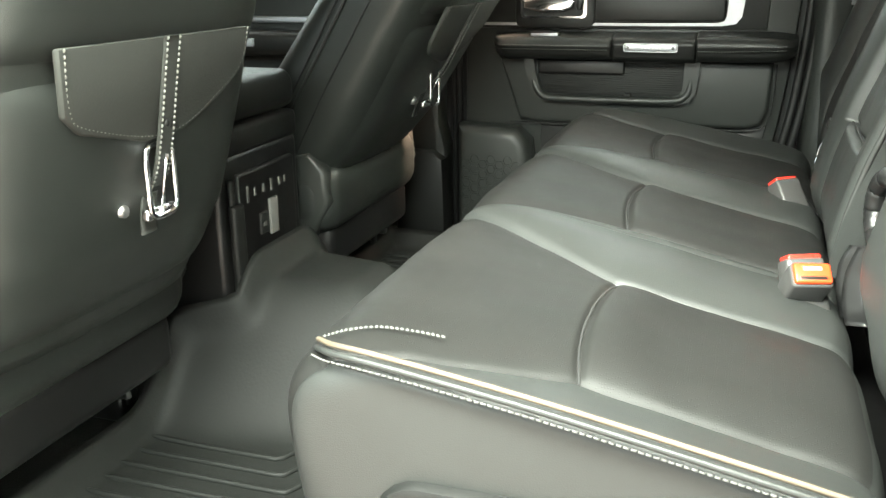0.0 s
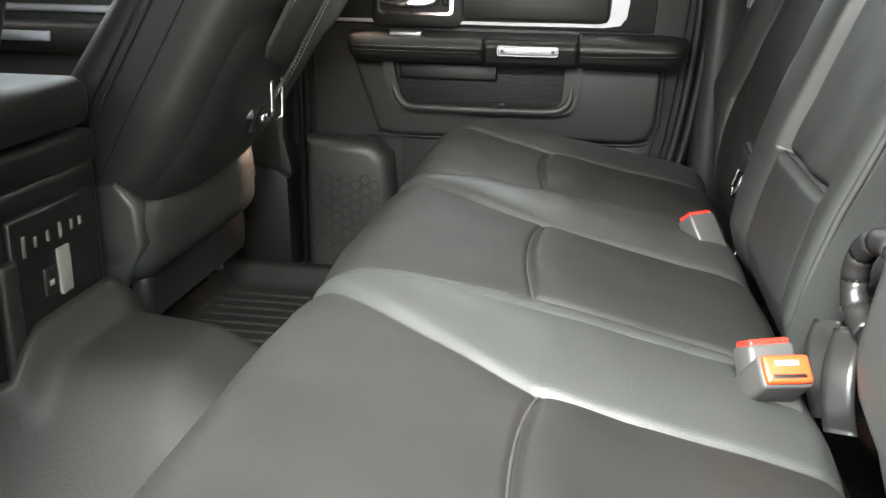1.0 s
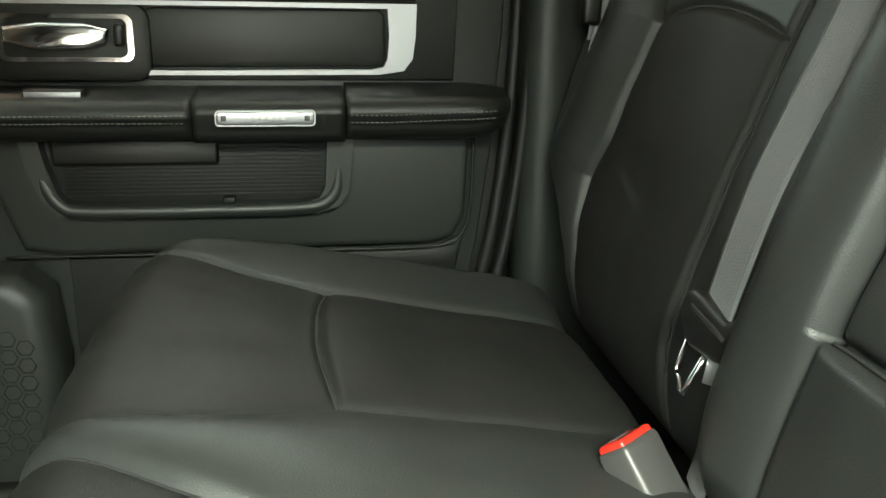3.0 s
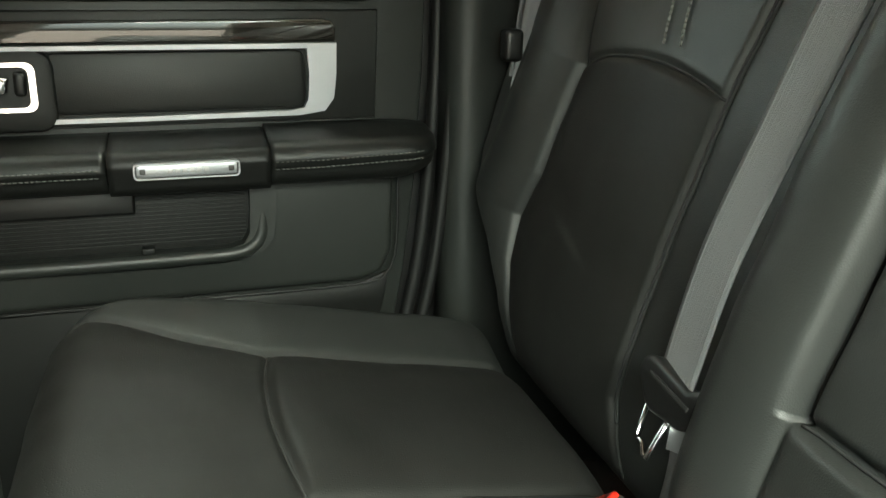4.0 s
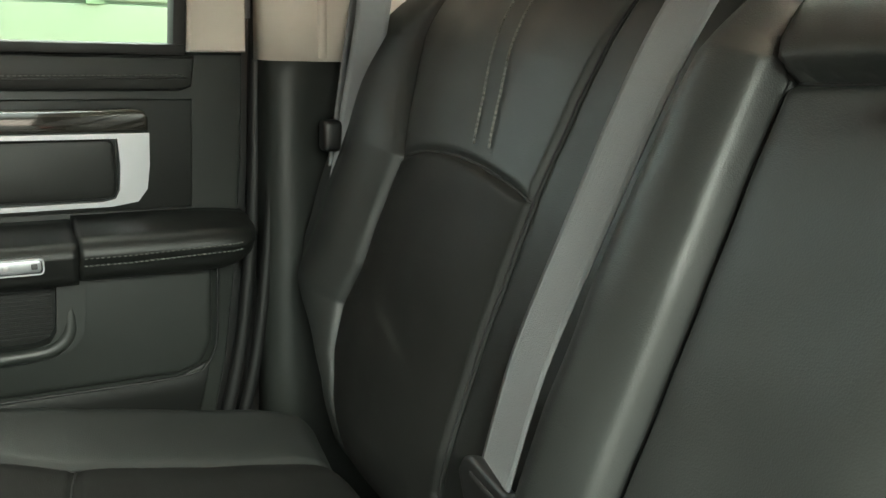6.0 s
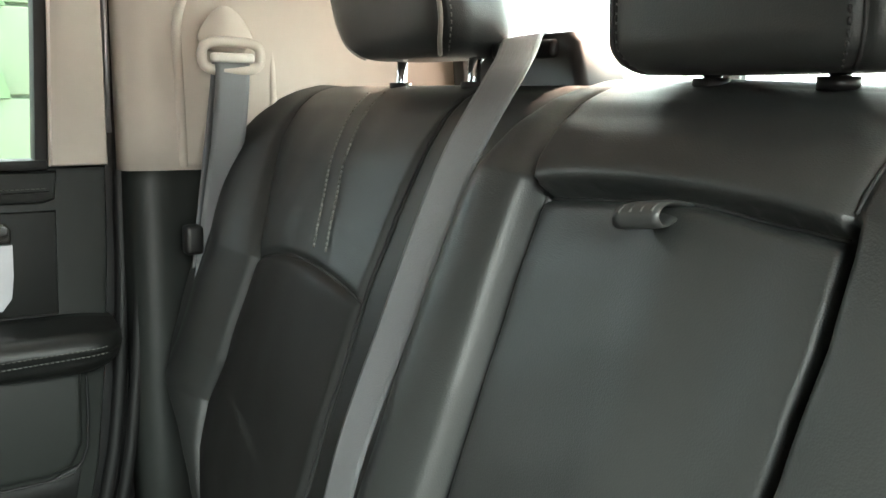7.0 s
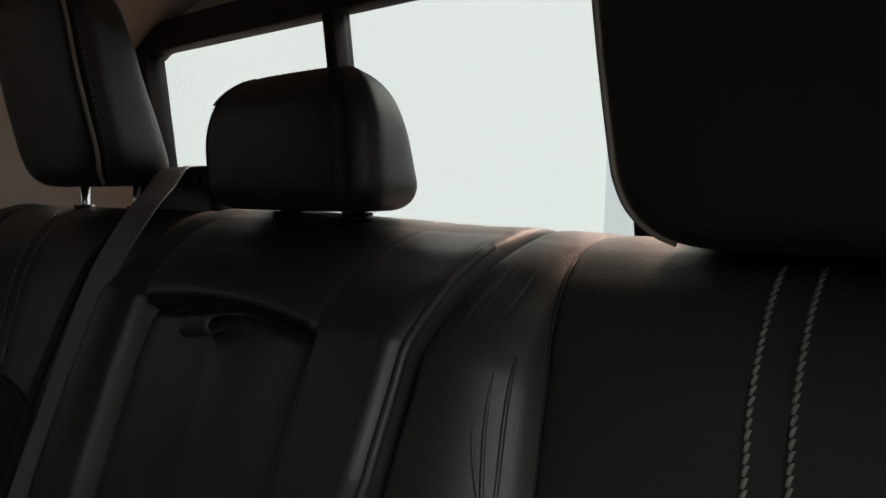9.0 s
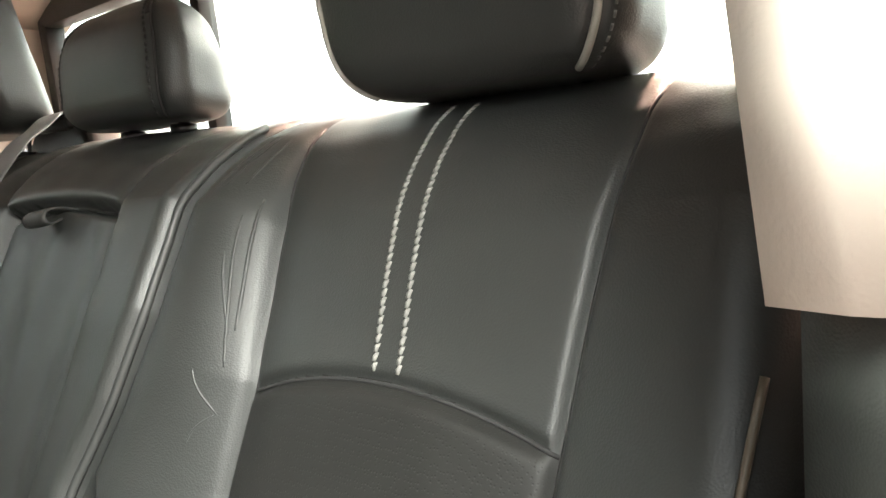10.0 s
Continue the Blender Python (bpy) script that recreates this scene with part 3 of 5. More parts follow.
def back_relief(z, y, front):
    L = back_lines(z)
    h = np.zeros_like(y)
    # seat pads with an arched seam across, upper pad slightly proud
    for p, q in (("o", "r"), ("i", "u")):
        t = (y - L[p]) / (L[q] - L[p])
        on = (t > 0) & (t < 1)
        h = h + np.where(on, 0.010 * puff(t, 3.0), 0)
        h = h + np.where(on, grooves(z - arc_z(t, p), 0.0045, 0.007) * puff(t, 10), 0)
        low_pad = 1 / (1 + np.exp((z - arc_z(t, p)) / 0.003))
        h = h + np.where(on, low_pad * 0.006 * puff(t, 4) * np.clip((z - 0.45) / 0.2, 0, 1), 0)
    # side bolsters
    t = (L["o"] - y) / 0.13
    h = h + np.where(t > 0, 0.020 * bell(np.clip(t, 0, 1) * 0.8), 0)
    t = (y - L["u"]) / 0.10
    h = h + np.where(t > 0, 0.034 * bell(np.clip(t, 0, 1) * 0.7) * np.clip((z - 0.42) / 0.14, 0, 1), 0)
    t = (y - L["r"]) / (L["p"] - L["r"])
    h = h + np.where((t > 0) & (t < 1), 0.036 * (1 - (1 - np.clip(t / 0.75, 0, 1)) ** 2) * lerp(z, {0.40: 1.0, 0.84: 1.0, 0.92: 0.7}), 0)
    t = (y - L["c"]) / (L["i"] - L["c"])
    h = h + np.where((t > 0) & (t < 1), 0.004 * bell(t) - 0.006, 0)
    # centre section: a flat flank beside the piping, a rolled bolster on the other side, the armrest pad between
    full = lerp(z, {0.40: 0.72, 0.60: 1.0, 0.84: 1.0, 0.93: 0.85})
    mid = (y > L["p"]) & (y < L["c"])
    rise = np.sqrt(np.maximum(0, 1 - (1 - np.clip((y - L["p"]) / 0.018, 0, 1)) ** 2))
    s = np.clip((L["c"] - y) / (L["c"] - L["l"]), 0, 1)
    roll = 0.053 * np.sqrt(np.maximum(0, 1 - (1 - np.clip(s / 0.5, 0, 1)) ** 2)) - 0.018 * np.clip((s - 0.42) / 0.58, 0, 1) ** 2.4
    t = (y - L["k"]) / (L["l"] - L["k"])
    arm = (t > 0) & (t < 1)
    zc = 0.841 + 0.008 * puff(t, 2)
    zl = 0.556
    flank = (0.047 - 0.004 * np.clip((y - L["p"]) / (L["k"] - L["p"]), 0, 1) + 0.003 * np.sin(np.pi * np.clip((y - L["p"]) / (L["k"] - L["p"]), 0, 1))) * rise
    pad = 0.025 + 0.009 * np.exp(-((t - 0.42) / 0.17) ** 2) + 0.007 * np.exp(-((t - 0.05) / 0.12) ** 2) + 0.004 * puff(t, 6)
    cap = 0.041 + 0.006 * puff(t, 6) * np.sqrt(np.clip((z - zc) / 0.012, 0, 1))
    low = 0.043 - 0.008 * np.clip(t, 0, 1) + 0.003 * puff(t, 4)
    body = np.where(z > zc, cap, np.where(z > zl, pad, low))
    h = h + np.where(mid, full * np.where(y <= L["k"], flank, np.where(y >= L["l"], roll, body)), 0)
    h = h + np.where(arm, grooves(z - zc + 0.002, 0.0045, 0.013) * puff(t, 14), 0)
    h = h + np.where(arm, grooves(z - zl, 0.005, 0.012) * puff(t, 12), 0)
    for q in "kl":
        deep = np.where((z > zl) & (z < 0.846), 0.017, np.where(z > zl, 0.004, 0.0018))
        h = h + grooves(y - L[q], 0.0045, 1.0) * deep
    for q in "oriu":
        h = h + grooves(y - L[q], 0.004, 0.005)
    for q in "pc":
        h = h + grooves(y - L[q], 0.004, 0.012)
    return (h + uneven(z, z, y)) * front * lerp(z, {0.30: 1.0, 0.845: 1.0, 0.88: 0.68, 0.905: 0.38, 0.925: 0.12})


def sag(y, z):
    return 0.008 * np.clip((0.06 - y) / 0.22, 0, 1) * np.clip((z - 0.84) / 0.08, 0, 1)


def back_skin(name, lo, hi, r0, r1, label, seams=""):
    """One section of the backrest; lo and hi give its two edges by height."""
    prof = BACK
    tang = np.gradient(prof, axis=0)
    tang /= np.linalg.norm(tang, axis=1)[:, None]
    nor = np.stack([-tang[:, 1], tang[:, 0]], 1)
    z = prof[:, 1]
    L = back_lines(z)
    ys = columns([lo(z), *[L[q] for q in seams], hi(z)], 0.0032, 0.75)
    n = len(ys)
    P = np.zeros((len(prof), n, 3))
    ahead = np.arange(len(prof)) < int(np.argmax(z)) + 29
    front = np.where(ahead, 1.0, 0.0) * np.sqrt(np.clip((z - 0.39) / 0.06, 0, 1))
    fade = np.ones(len(prof))
    k = int(np.argmax(z))
    fade[k - 14:k + 29] = np.linspace(1, 0.2, 43)
    fade[k + 29:] = 0.2
    a, b = lo(z), hi(z)
    mask = np.zeros((len(prof), n), bool)
    for j in range(n):
        y = ys[j]
        h = back_relief(z, y, front * fade)
        yr = y + 1e-5
        for pp, qq in (("o", "r"), ("i", "u")):
            tt = (yr - L[pp]) / (L[qq] - L[pp])
            mask[:, j] |= (tt > 0) & (tt < 1) & (z < arc_z(tt, pp)) & (front > 0)
        d0, d1 = y - a, b - y
        ins = np.zeros_like(y)
        for d, r in ((d0, r0), (d1, r1)):
            ins = np.maximum(ins, np.where(d < r, r - np.sqrt(np.maximum(0, r * r - (r - d) ** 2)), 0))
        h = h - ins
        P[:, j, 0] = prof[:, 0] + nor[:, 0] * h
        P[:, j, 1] = y
        P[:, j, 2] = z + nor[:, 1] * h - sag(y, z)
    return shell(name, P, LEATHER, bench, label, True, LEATHER_IN, mask)


line = lambda q: (lambda z: back_lines(z)[q])
# the narrow backrest is cut away at its lower inner corner
near_edge = lambda z: np.minimum(back_lines(z)["p"], lerp(z, {0.40: -0.40, 0.445: -0.36, 0.465: -0.318, 0.49: -0.292, 0.54: -0.268, 0.60: -0.232, 0.66: -0.195, 0.70: -0.15, 0.93: -0.15}))
back_skin("backrest", lambda z: lerp(z, {0.40: -0.690, 0.60: -0.686, 0.75: -0.672, 0.86: -0.664, 0.905: -0.658, 0.93: -0.648}), near_edge, 0.03, 0.016, "outer backrest, creased leather at the inner bolster", "or")
back_skin("backrest", line("p"), line("c"), 0.010, 0.012, "centre backrest with fold-down armrest", "kl")
back_skin("backrest", line("c"), lambda z: lerp(z, {0.40: 0.622, 0.46: 0.650, 0.51: 0.690, 0.55: 0.732, 0.60: 0.764, 0.72: 0.778, 0.86: 0.784, 0.905: 0.784, 0.922: 0.780, 0.93: 0.772}), 0.008, 0.011, "outer backrest beside the closed door", "iu")


KTOP = int(np.argmax(BACK[:, 1]))
# leather cheeks of the two sections, inside the split
for edge, off, h0 in ((line("p"), 0.003, 0.034), (near_edge, -0.003, 0.004)):
    zs = np.linspace(0.42, 0.74, 34)
    xs = np.interp(zs, BACK[:KTOP, 1], BACK[:KTOP, 0])
    ye = edge(zs) + off
    verts = [(x - h0 + (0.67 - x + h0) * k / 8, y, z) for x, y, z in zip(xs, ye, zs) for k in range(9)]
    faces = [(9 * i + k, 9 * i + k + 1, 9 * i + k + 10, 9 * i + k + 9) for i in range(33) for k in range(8)]
    raw("cheek", verts, faces, LEATHER, bench, "leather side in the split of the backrest")


def back_point(z, y, lift=0.0):
    s = np.interp(z, BACK[:KTOP, 1], np.arange(KTOP))
    at = lambda q: np.array([np.interp(q, np.arange(len(BACK)), BACK[:, m]) for m in (0, 1)])
    tg = at(s + 1) - at(s - 1)
    tg /= np.linalg.norm(tg)
    p0 = at(s)
    h = float(back_relief(np.array([z]), np.array([y]), np.array([1.0]))[0]) + lift
    return (p0[0] - tg[1] * h, y, p0[1] + tg[0] * h - float(sag(y, p0[1])))


BN = (-0.9, 0, 0.42)
for ya, yb in ((-0.408, -0.438), (-0.429, -0.458), (0.552, 0.468), (0.516, 0.440)):
    zs = [z for z in BACK[:KTOP, 1] if 0.757 < z < 0.921]
    pts = [back_point(z, yb + (ya - yb) * k / len(zs), 0.0012 if ya < 0 else 0.0026) for k, z in enumerate(zs)]
    stitches("stitching", pts, BN, WHITE_THREAD, bench, "pale double stitching", 0.0050 if ya < 0 else 0.0048, 0.0004 if ya < 0 else 0.0010, 0.0017 if ya < 0 else 0.0015, 0.0010, 1.1 if ya < 0 else 0.3)
# dark tubes paint the shade along the backrest's seams
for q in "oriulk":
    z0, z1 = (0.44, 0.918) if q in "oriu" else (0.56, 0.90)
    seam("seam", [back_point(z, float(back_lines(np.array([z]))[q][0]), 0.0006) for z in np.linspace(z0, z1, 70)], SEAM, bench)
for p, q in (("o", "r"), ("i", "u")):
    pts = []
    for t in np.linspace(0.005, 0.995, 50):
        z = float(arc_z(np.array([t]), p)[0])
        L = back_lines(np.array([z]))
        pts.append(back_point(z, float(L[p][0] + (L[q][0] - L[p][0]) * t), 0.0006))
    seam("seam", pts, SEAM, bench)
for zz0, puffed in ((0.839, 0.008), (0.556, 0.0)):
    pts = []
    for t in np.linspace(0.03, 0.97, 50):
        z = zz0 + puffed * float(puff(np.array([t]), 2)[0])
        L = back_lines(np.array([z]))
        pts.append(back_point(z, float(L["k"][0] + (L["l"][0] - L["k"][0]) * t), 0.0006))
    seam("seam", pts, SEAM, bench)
# pale scuffs rubbed into the lower pad beside the closed door
rng = random.Random(5)
for za, zb_, ya, yb, w in ((0.574, 0.556, 0.545, 0.468, 0.008), (0.566, 0.548, 0.520, 0.452, 0.006), (0.580, 0.572, 0.560, 0.530, 0.005)):
    verts, faces = [], []
    for k in range(17):
        t = k / 16
        z, y, hw = za + (zb_ - za) * t, ya + (yb - ya) * t, w * (0.25 + 0.75 * math.sin(math.pi * t)) * rng.uniform(0.5, 1.0)
        verts += [back_point(z - hw, y, 0.0003), back_point(z + hw, y, 0.0003)]
        if k:
            faces.append((2 * k - 2, 2 * k - 1, 2 * k + 1, 2 * k))
    raw("scuff", verts, faces, SCUFF, bench, "faint pale scuff")
# hidden board behind the cushions of the backrest, added to stop light leaks
prism("leak_board", [(0.655, 0.36), (0.688, 0.60), (0.684, 0.86), (0.664, 0.910), (0.640, 0.916), (0.620, 0.905), (0.60, 0.60), (0.585, 0.36)], "y", -0.635, 0.69, 0.004, SEAL, bench, "hidden black board added against light leaks")
tube("piping", [back_point(z, float(back_lines(z)["p"]) + 0.006, 0.003) for z in np.linspace(0.45, 0.915, 50)], 0.0035, PIPING_D, bench, "grey piping")

# pull loop of the armrest
loop = thing("pull_tab", (0.481, -0.002, 0.855), "short grey webbing pull tab on the folded armrest", "pull tab")
TW = np.array([0.008, -0.029, 0.004])
lp = spline([(0.508, -0.004, 0.856), (0.492, -0.005, 0.859), (0.480, -0.006, 0.857), (0.476, -0.007, 0.851), (0.480, -0.007, 0.846), (0.488, -0.006, 0.847), (0.500, -0.005, 0.852)], 28)
ribbon("loop", lp, [tuple(TW)] * 28, [tuple(Vector(TW).cross(Vector(lp[min(27, k + 1)] - lp[max(0, k - 1)]))) for k in range(28)], PIPING_D, loop, thick=0.003)
for o in (-0.36, -0.12, 0.12, 0.36):
    stitches("stitching", lp[3:16] + o * TW + np.array([-0.0014, 0, 0.0008]), (-0.8, 0, 0.6), DARK_THREAD, loop, "", 0.006, 0.0005, 0.0014, 0.0004)

# creases in the worn leather of the inner bolster
for z0, z1, d0, d1, w, rr in ((0.912, 0.850, 0.030, 0.052, 0.002, 0.0010), (0.912, 0.858, 0.024, 0.042, 0.002, 0.0008), (0.910, 0.862, 0.014, 0.028, 0.002, 0.0010), (0.855, 0.768, 0.010, 0.016, 0.002, 0.0011),
                             (0.840, 0.745, 0.018, 0.020, 0.003, 0.0010), (0.815, 0.765, 0.025, 0.019, 0.002, 0.0009), (0.742, 0.716, 0.034, 0.016, 0.004, 0.0007), (0.716, 0.694, 0.016, 0.030, 0.003, 0.0006)):
    pts = []
    for t in np.linspace(0, 1, 20):
        z = z0 + (z1 - z0) * t
        y = float(back_lines(np.array([z]))["r"][0]) + d0 + (d1 - d0) * t + w * math.sin(3.1 * t + z0 * 9)
        pts.append(back_point(z, y, -rr * (1.0 + 0.9 * abs(2 * t - 1) ** 3)))
    tube("crease", pts, 1.6 * rr, LEATHER, bench, "raised leather crease", 8)
# cream piping at the outer rear rim of the near backrest
tube("piping", [back_point(z, -0.659 - 0.08 * (z - 0.70), 0.0015) for z in np.linspace(0.776, 0.50, 40)], 0.002, PIPING, bench, "cream piping")

# ---- headrests ----
def headrest(name, yc, zb, half, height, depth, xf, label, posts, piped, seam_at, r_low, r_top, rear=0.10, lean_deg=4.0, plan=0.42):
    """A stuffed head restraint: y centre, underside height, half width, place of its front face; rear: how much it narrows backwards."""
    hr = thing(name, (xf + depth * 0.6, yc, zb), label, "headrest", "headrests of the rear bench")
    E, tan = plan, math.tan(radians(lean_deg))
    def level(z):
        """Half width, front and rear of the pad at a height over its underside."""
        w, top = half, height - z
        if z < r_low:
            w -= r_low - math.sqrt(max(0, r_low ** 2 - (r_low - z) ** 2))
        if top < r_top:
            w -= r_top - math.sqrt(max(0, r_top ** 2 - (r_top - top) ** 2))
        cut = 0.0
        for d, r in ((z, 0.024), (top, 0.034)):
            if d < r:
                cut += r - math.sqrt(max(0, r * r - (r - d) ** 2))
        x0 = xf + z * tan - 0.006 * math.sin(math.pi * z / height)
        return w, x0 + cut, x0 + depth * (1 - 0.22 * (z / height) ** 2) - cut
    def at(z, u):
        w, x0, x1 = level(z)
        c, s = math.cos(u), math.sin(u)
        c, s = math.copysign(abs(c) ** E, c), math.copysign(abs(s) ** E, s)
        y = s * w * (1 - rear * (0.35 + 0.65 * z / height) * max(0.0, c + 0.35) / 1.35)
        x = (x0 + x1) / 2 + c * (x1 - x0) / 2
        dd = abs(y) - seam_at * w
        if c < 0:
            x += 0.0028 * math.exp(-(dd / 0.0035) ** 2)
        x += 0.0006 * math.sin(41 * y + 33 * z + 50 * yc) * math.sin(57 * z + 1.7)
        return (x, yc + y, zb + z)
    ni, nj = 64, 112
    zs = [height * (1 - math.cos(math.pi * i / ni)) / 2 for i in range(ni + 1)]
    verts = [at(z, 2 * math.pi * (j + 0.5) / nj) for z in zs for j in range(nj)]
    faces = [(i * nj + j, i * nj + (j + 1) % nj, (i + 1) * nj + (j + 1) % nj, (i + 1) * nj + j) for i in range(ni) for j in range(nj)]
    faces += [tuple(range(nj - 1, -1, -1)), tuple(ni * nj + j for j in range(nj))]
    raw("pad", verts, faces, LEATHER, hr)
    def line_at(rel, lift, s, z0=0.012, z1=0.985):
        pts = []
        for z in np.linspace(z0 * height, z1 * height, 60):
            w, x0, x1 = level(z)
            cx = (1 - min(1, rel) ** (2 / E)) ** (E / 2)
            y = rel * w * (1 - rear * (0.35 + 0.65 * z / height) * max(0.0, 0.35 - cx) / 1.35)
            pts.append(((x0 + x1) / 2 - cx * (x1 - x0) / 2 - lift, yc + s * y, zb + z))
        return pts
    for s in (-1, 1):
        if piped:
            tube("piping", line_at(seam_at, 0.0002, s), 0.0024, PIPING_G, hr, "pale grey piping")
            stitches("stitching", line_at(min(0.985, seam_at + 0.05), -0.0004, s), (-0.6, s, 0.1), DARK_THREAD, hr, "grey thread", 0.0042, 0.003, 0.0016)
        else:
            tube("seam", line_at(seam_at, -0.0012, s), 0.0012, SEAM, hr)
            stitches("stitching", line_at(seam_at - 0.06, 0.0003, s), (-1, 0, 0.2), SEAM, hr, "", 0.0045, 0.002, 0.0016)
            over = line_at(seam_at, -0.0004, s, 0.80, 0.97)
            for p, q in zip(over[::5], over[3::5]):
                for side in (-1, 1):
                    tube("cross_stitch", [(p[0] - 0.0008, p[1] - side * 0.004, p[2]), (q[0] - 0.0012, q[1] + side * 0.004, q[2])], 0.0009, SEAM, hr, n=6)
    for dy in posts:
        tube("post", [(xf + depth * 0.55, yc + dy, zb - 0.075), (xf + depth * 0.6, yc + dy, zb + 0.03)], 0.0065, CHROME, hr, "chrome post", 12)
        tube("post_collar", [(xf + depth * 0.57, yc + dy, 0.926), (xf + depth * 0.57, yc + dy, 0.934)], 0.013, PLASTIC_BLK, hr, "black plastic collar", 16)
    return hr


headrest("headrest", 0.012, 0.936, 0.116, 0.116, 0.100, 0.554, "black leather centre headrest set low on the bench", (-0.05, 0.05), False, 0.84, 0.026, 0.062, 0.30, 3.0, 0.50)
headrest("headrest", 0.459, 0.957, 0.121, 0.235, 0.112, 0.562, "black leather outer headrest with pale piping on chrome posts", (-0.074, 0.076), True, 0.92, 0.052, 0.060, 0.30, -10.0)
headrest("headrest", -0.438, 0.921, 0.120, 0.235, 0.112, 0.556, "black leather outer headrest with pale piping, pushed down", (-0.06, 0.06), True, 0.92, 0.046, 0.060, 0.30, -9.0)


# ---- closed rear door opposite the open one ----
door = thing("door_1", (0.0, 0.80, 0.12), "closed dark rear door panel with padded armrest, silver trim and map pocket", "door", kind="structure")
DY = 0.805
# main panel, its lower rear corner cut back towards the sill
outline = [(-0.385, 0.10), (0.20, 0.10), (0.262, 0.20), (0.300, 0.33), (0.322, 0.44), (0.336, 0.56), (0.346, 0.70), (0.350, 0.828), (-0.385, 0.828)]
prism("panel", outline, "y", DY, DY + 0.05, 0.006, PLASTIC_G, door, "dark grey moulded plastic panel")
# padded upper section with a seam
prism("upper_pad", [(-0.36, 0.785), (0.272, 0.785), (0.286, 0.790), (0.290, 0.824), (-0.36, 0.826)], "y", DY - 0.016, DY + 0.01, 0.008, VINYL, door, "padded black vinyl")
tube("seam", [(x, DY - 0.0165, 0.795 + 0.005 * (x + 0.1) / 0.38) for x in np.linspace(-0.35, 0.279, 8)], 0.0012, SEAL, door)
stitches("stitching", [(x, DY - 0.0168, 0.799 + 0.005 * (x + 0.1) / 0.38) for x in np.linspace(-0.35, 0.277, 30)], (0, -1, 0), DARK_THREAD, door, "grey stitching", 0.0045, 0.0012, 0.0012, 0.0008)
prism("upper_skin", [(-0.37, 0.645), (0.283, 0.645), (0.287, 0.775), (-0.37, 0.775)], "y", DY - 0.008, DY + 0.01, 0.004, VINYL, door)
# gloss wood strip over a silver frame with a padded inlay
prism("wood_strip", [(-0.36, 0.739), (0.2335, 0.7395), (0.2345, 0.755), (0.229, 0.763), (0.218, 0.7655), (-0.36, 0.764)], "y", DY - 0.016, DY, 0.003, WOOD, door, "glossy black wood-effect strip", 3)
frame_out = [(-0.36, 0.652), (-0.2, 0.652), (0.0, 0.652), (0.19, 0.653), (0.219, 0.6575), (0.230, 0.672), (0.2335, 0.70), (0.2345, 0.7375), (0.0, 0.7375), (-0.2, 0.7375), (-0.36, 0.7375)]
frame_in = [(-0.355, 0.6575), (-0.2, 0.6575), (0.0, 0.6575), (0.180, 0.659), (0.194, 0.662), (0.199, 0.672), (0.201, 0.70), (0.199, 0.7315), (0.0, 0.7325), (-0.2, 0.7325), (-0.355, 0.7325)]
prism("silver_trim", frame_out, "y", DY - 0.017, DY, 0.0, SATIN, door, "satin silver trim frame", holes=(frame_in,))
prism("inlay", rounded(-0.09, 0.197, 0.661, 0.730, 0.012), "y", DY - 0.014, DY, 0.005, VINYL, door, "padded inlay")
# inside door handle in its dished plate
prism("handle_plate", rounded(-0.262, -0.080, 0.644, 0.734, 0.02), "y", DY - 0.020, DY, 0.006, PLASTIC, door)
prism("handle_bezel", rounded(-0.248, -0.098, 0.668, 0.722, 0.010), "y", DY - 0.026, DY - 0.018, 0.0, CHROME, door, "chrome bezel", holes=(rounded(-0.242, -0.105, 0.673, 0.717, 0.008),))
prism("handle_cup", rounded(-0.243, -0.104, 0.672, 0.718, 0.008), "y", DY - 0.0195, DY - 0.015, 0.001, PLASTIC_BLK, door)
lever = prism("door_handle", [(-0.240, 0.690), (-0.20, 0.680), (-0.15, 0.682), (-0.128, 0.690), (-0.124, 0.706), (-0.150, 0.712), (-0.20, 0.713), (-0.240, 0.708)], "y", DY - 0.036, DY - 0.021, 0.006, CHROME, door, "chrome lever", 3)
rbox("lock_knob", (-0.120, DY - 0.032, 0.686), (-0.108, DY - 0.02, 0.712), 0.004, PLASTIC_BLK, door)

# armrest: long padded beam, wider at the rear, with a grip block in the middle
def arm_section(x):
    t = np.clip((x + 0.31) / 0.05, 0, 1)
    e = np.clip((0.347 - x) / 0.045, 0, 1)
    out = 0.098 * (t * (2 - t)) ** 0.5 * (0.55 + 0.45 * (e * (2 - e)) ** 0.5)
    return out


def armrest_piece(name, x0, x1, n, ztop, zbot, material, extra=0.0, round_r=0.02, label=""):
    xs = np.linspace(x0, x1, n)
    P = []
    for x in xs:
        w = arm_section(x) + extra
        tail = np.clip((x - 0.285) / 0.06, 0, 1) ** 2 + np.clip((-0.25 - x) / 0.06, 0, 1) ** 2
        top, bot = ztop - 0.006 * tail, zbot + 0.016 * tail
        y1 = DY - max(w, 0.012)
        r = min(round_r, (top - bot) * 0.45, max(0.006, w * 0.4))
        ring = [(DY + 0.01, bot - 0.004), (DY - 0.02, bot - 0.004)]
        for k in range(9):
            a = radians(90 * k / 8)
            ring.append((y1 + 0.010 + r - r * math.sin(a), bot + r - r * math.cos(a)))
        for k in range(9):
            a = radians(90 * k / 8)
            ring.append((y1 + r - r * math.cos(a), top - r + r * math.sin(a)))
        ring += [(DY - 0.02, top + 0.006), (DY + 0.01, top + 0.006)]
        P.append([(x, y, z) for y, z in ring])
    P = np.array(P).transpose(1, 0, 2)
    return shell(name, P, material, door, label, True)


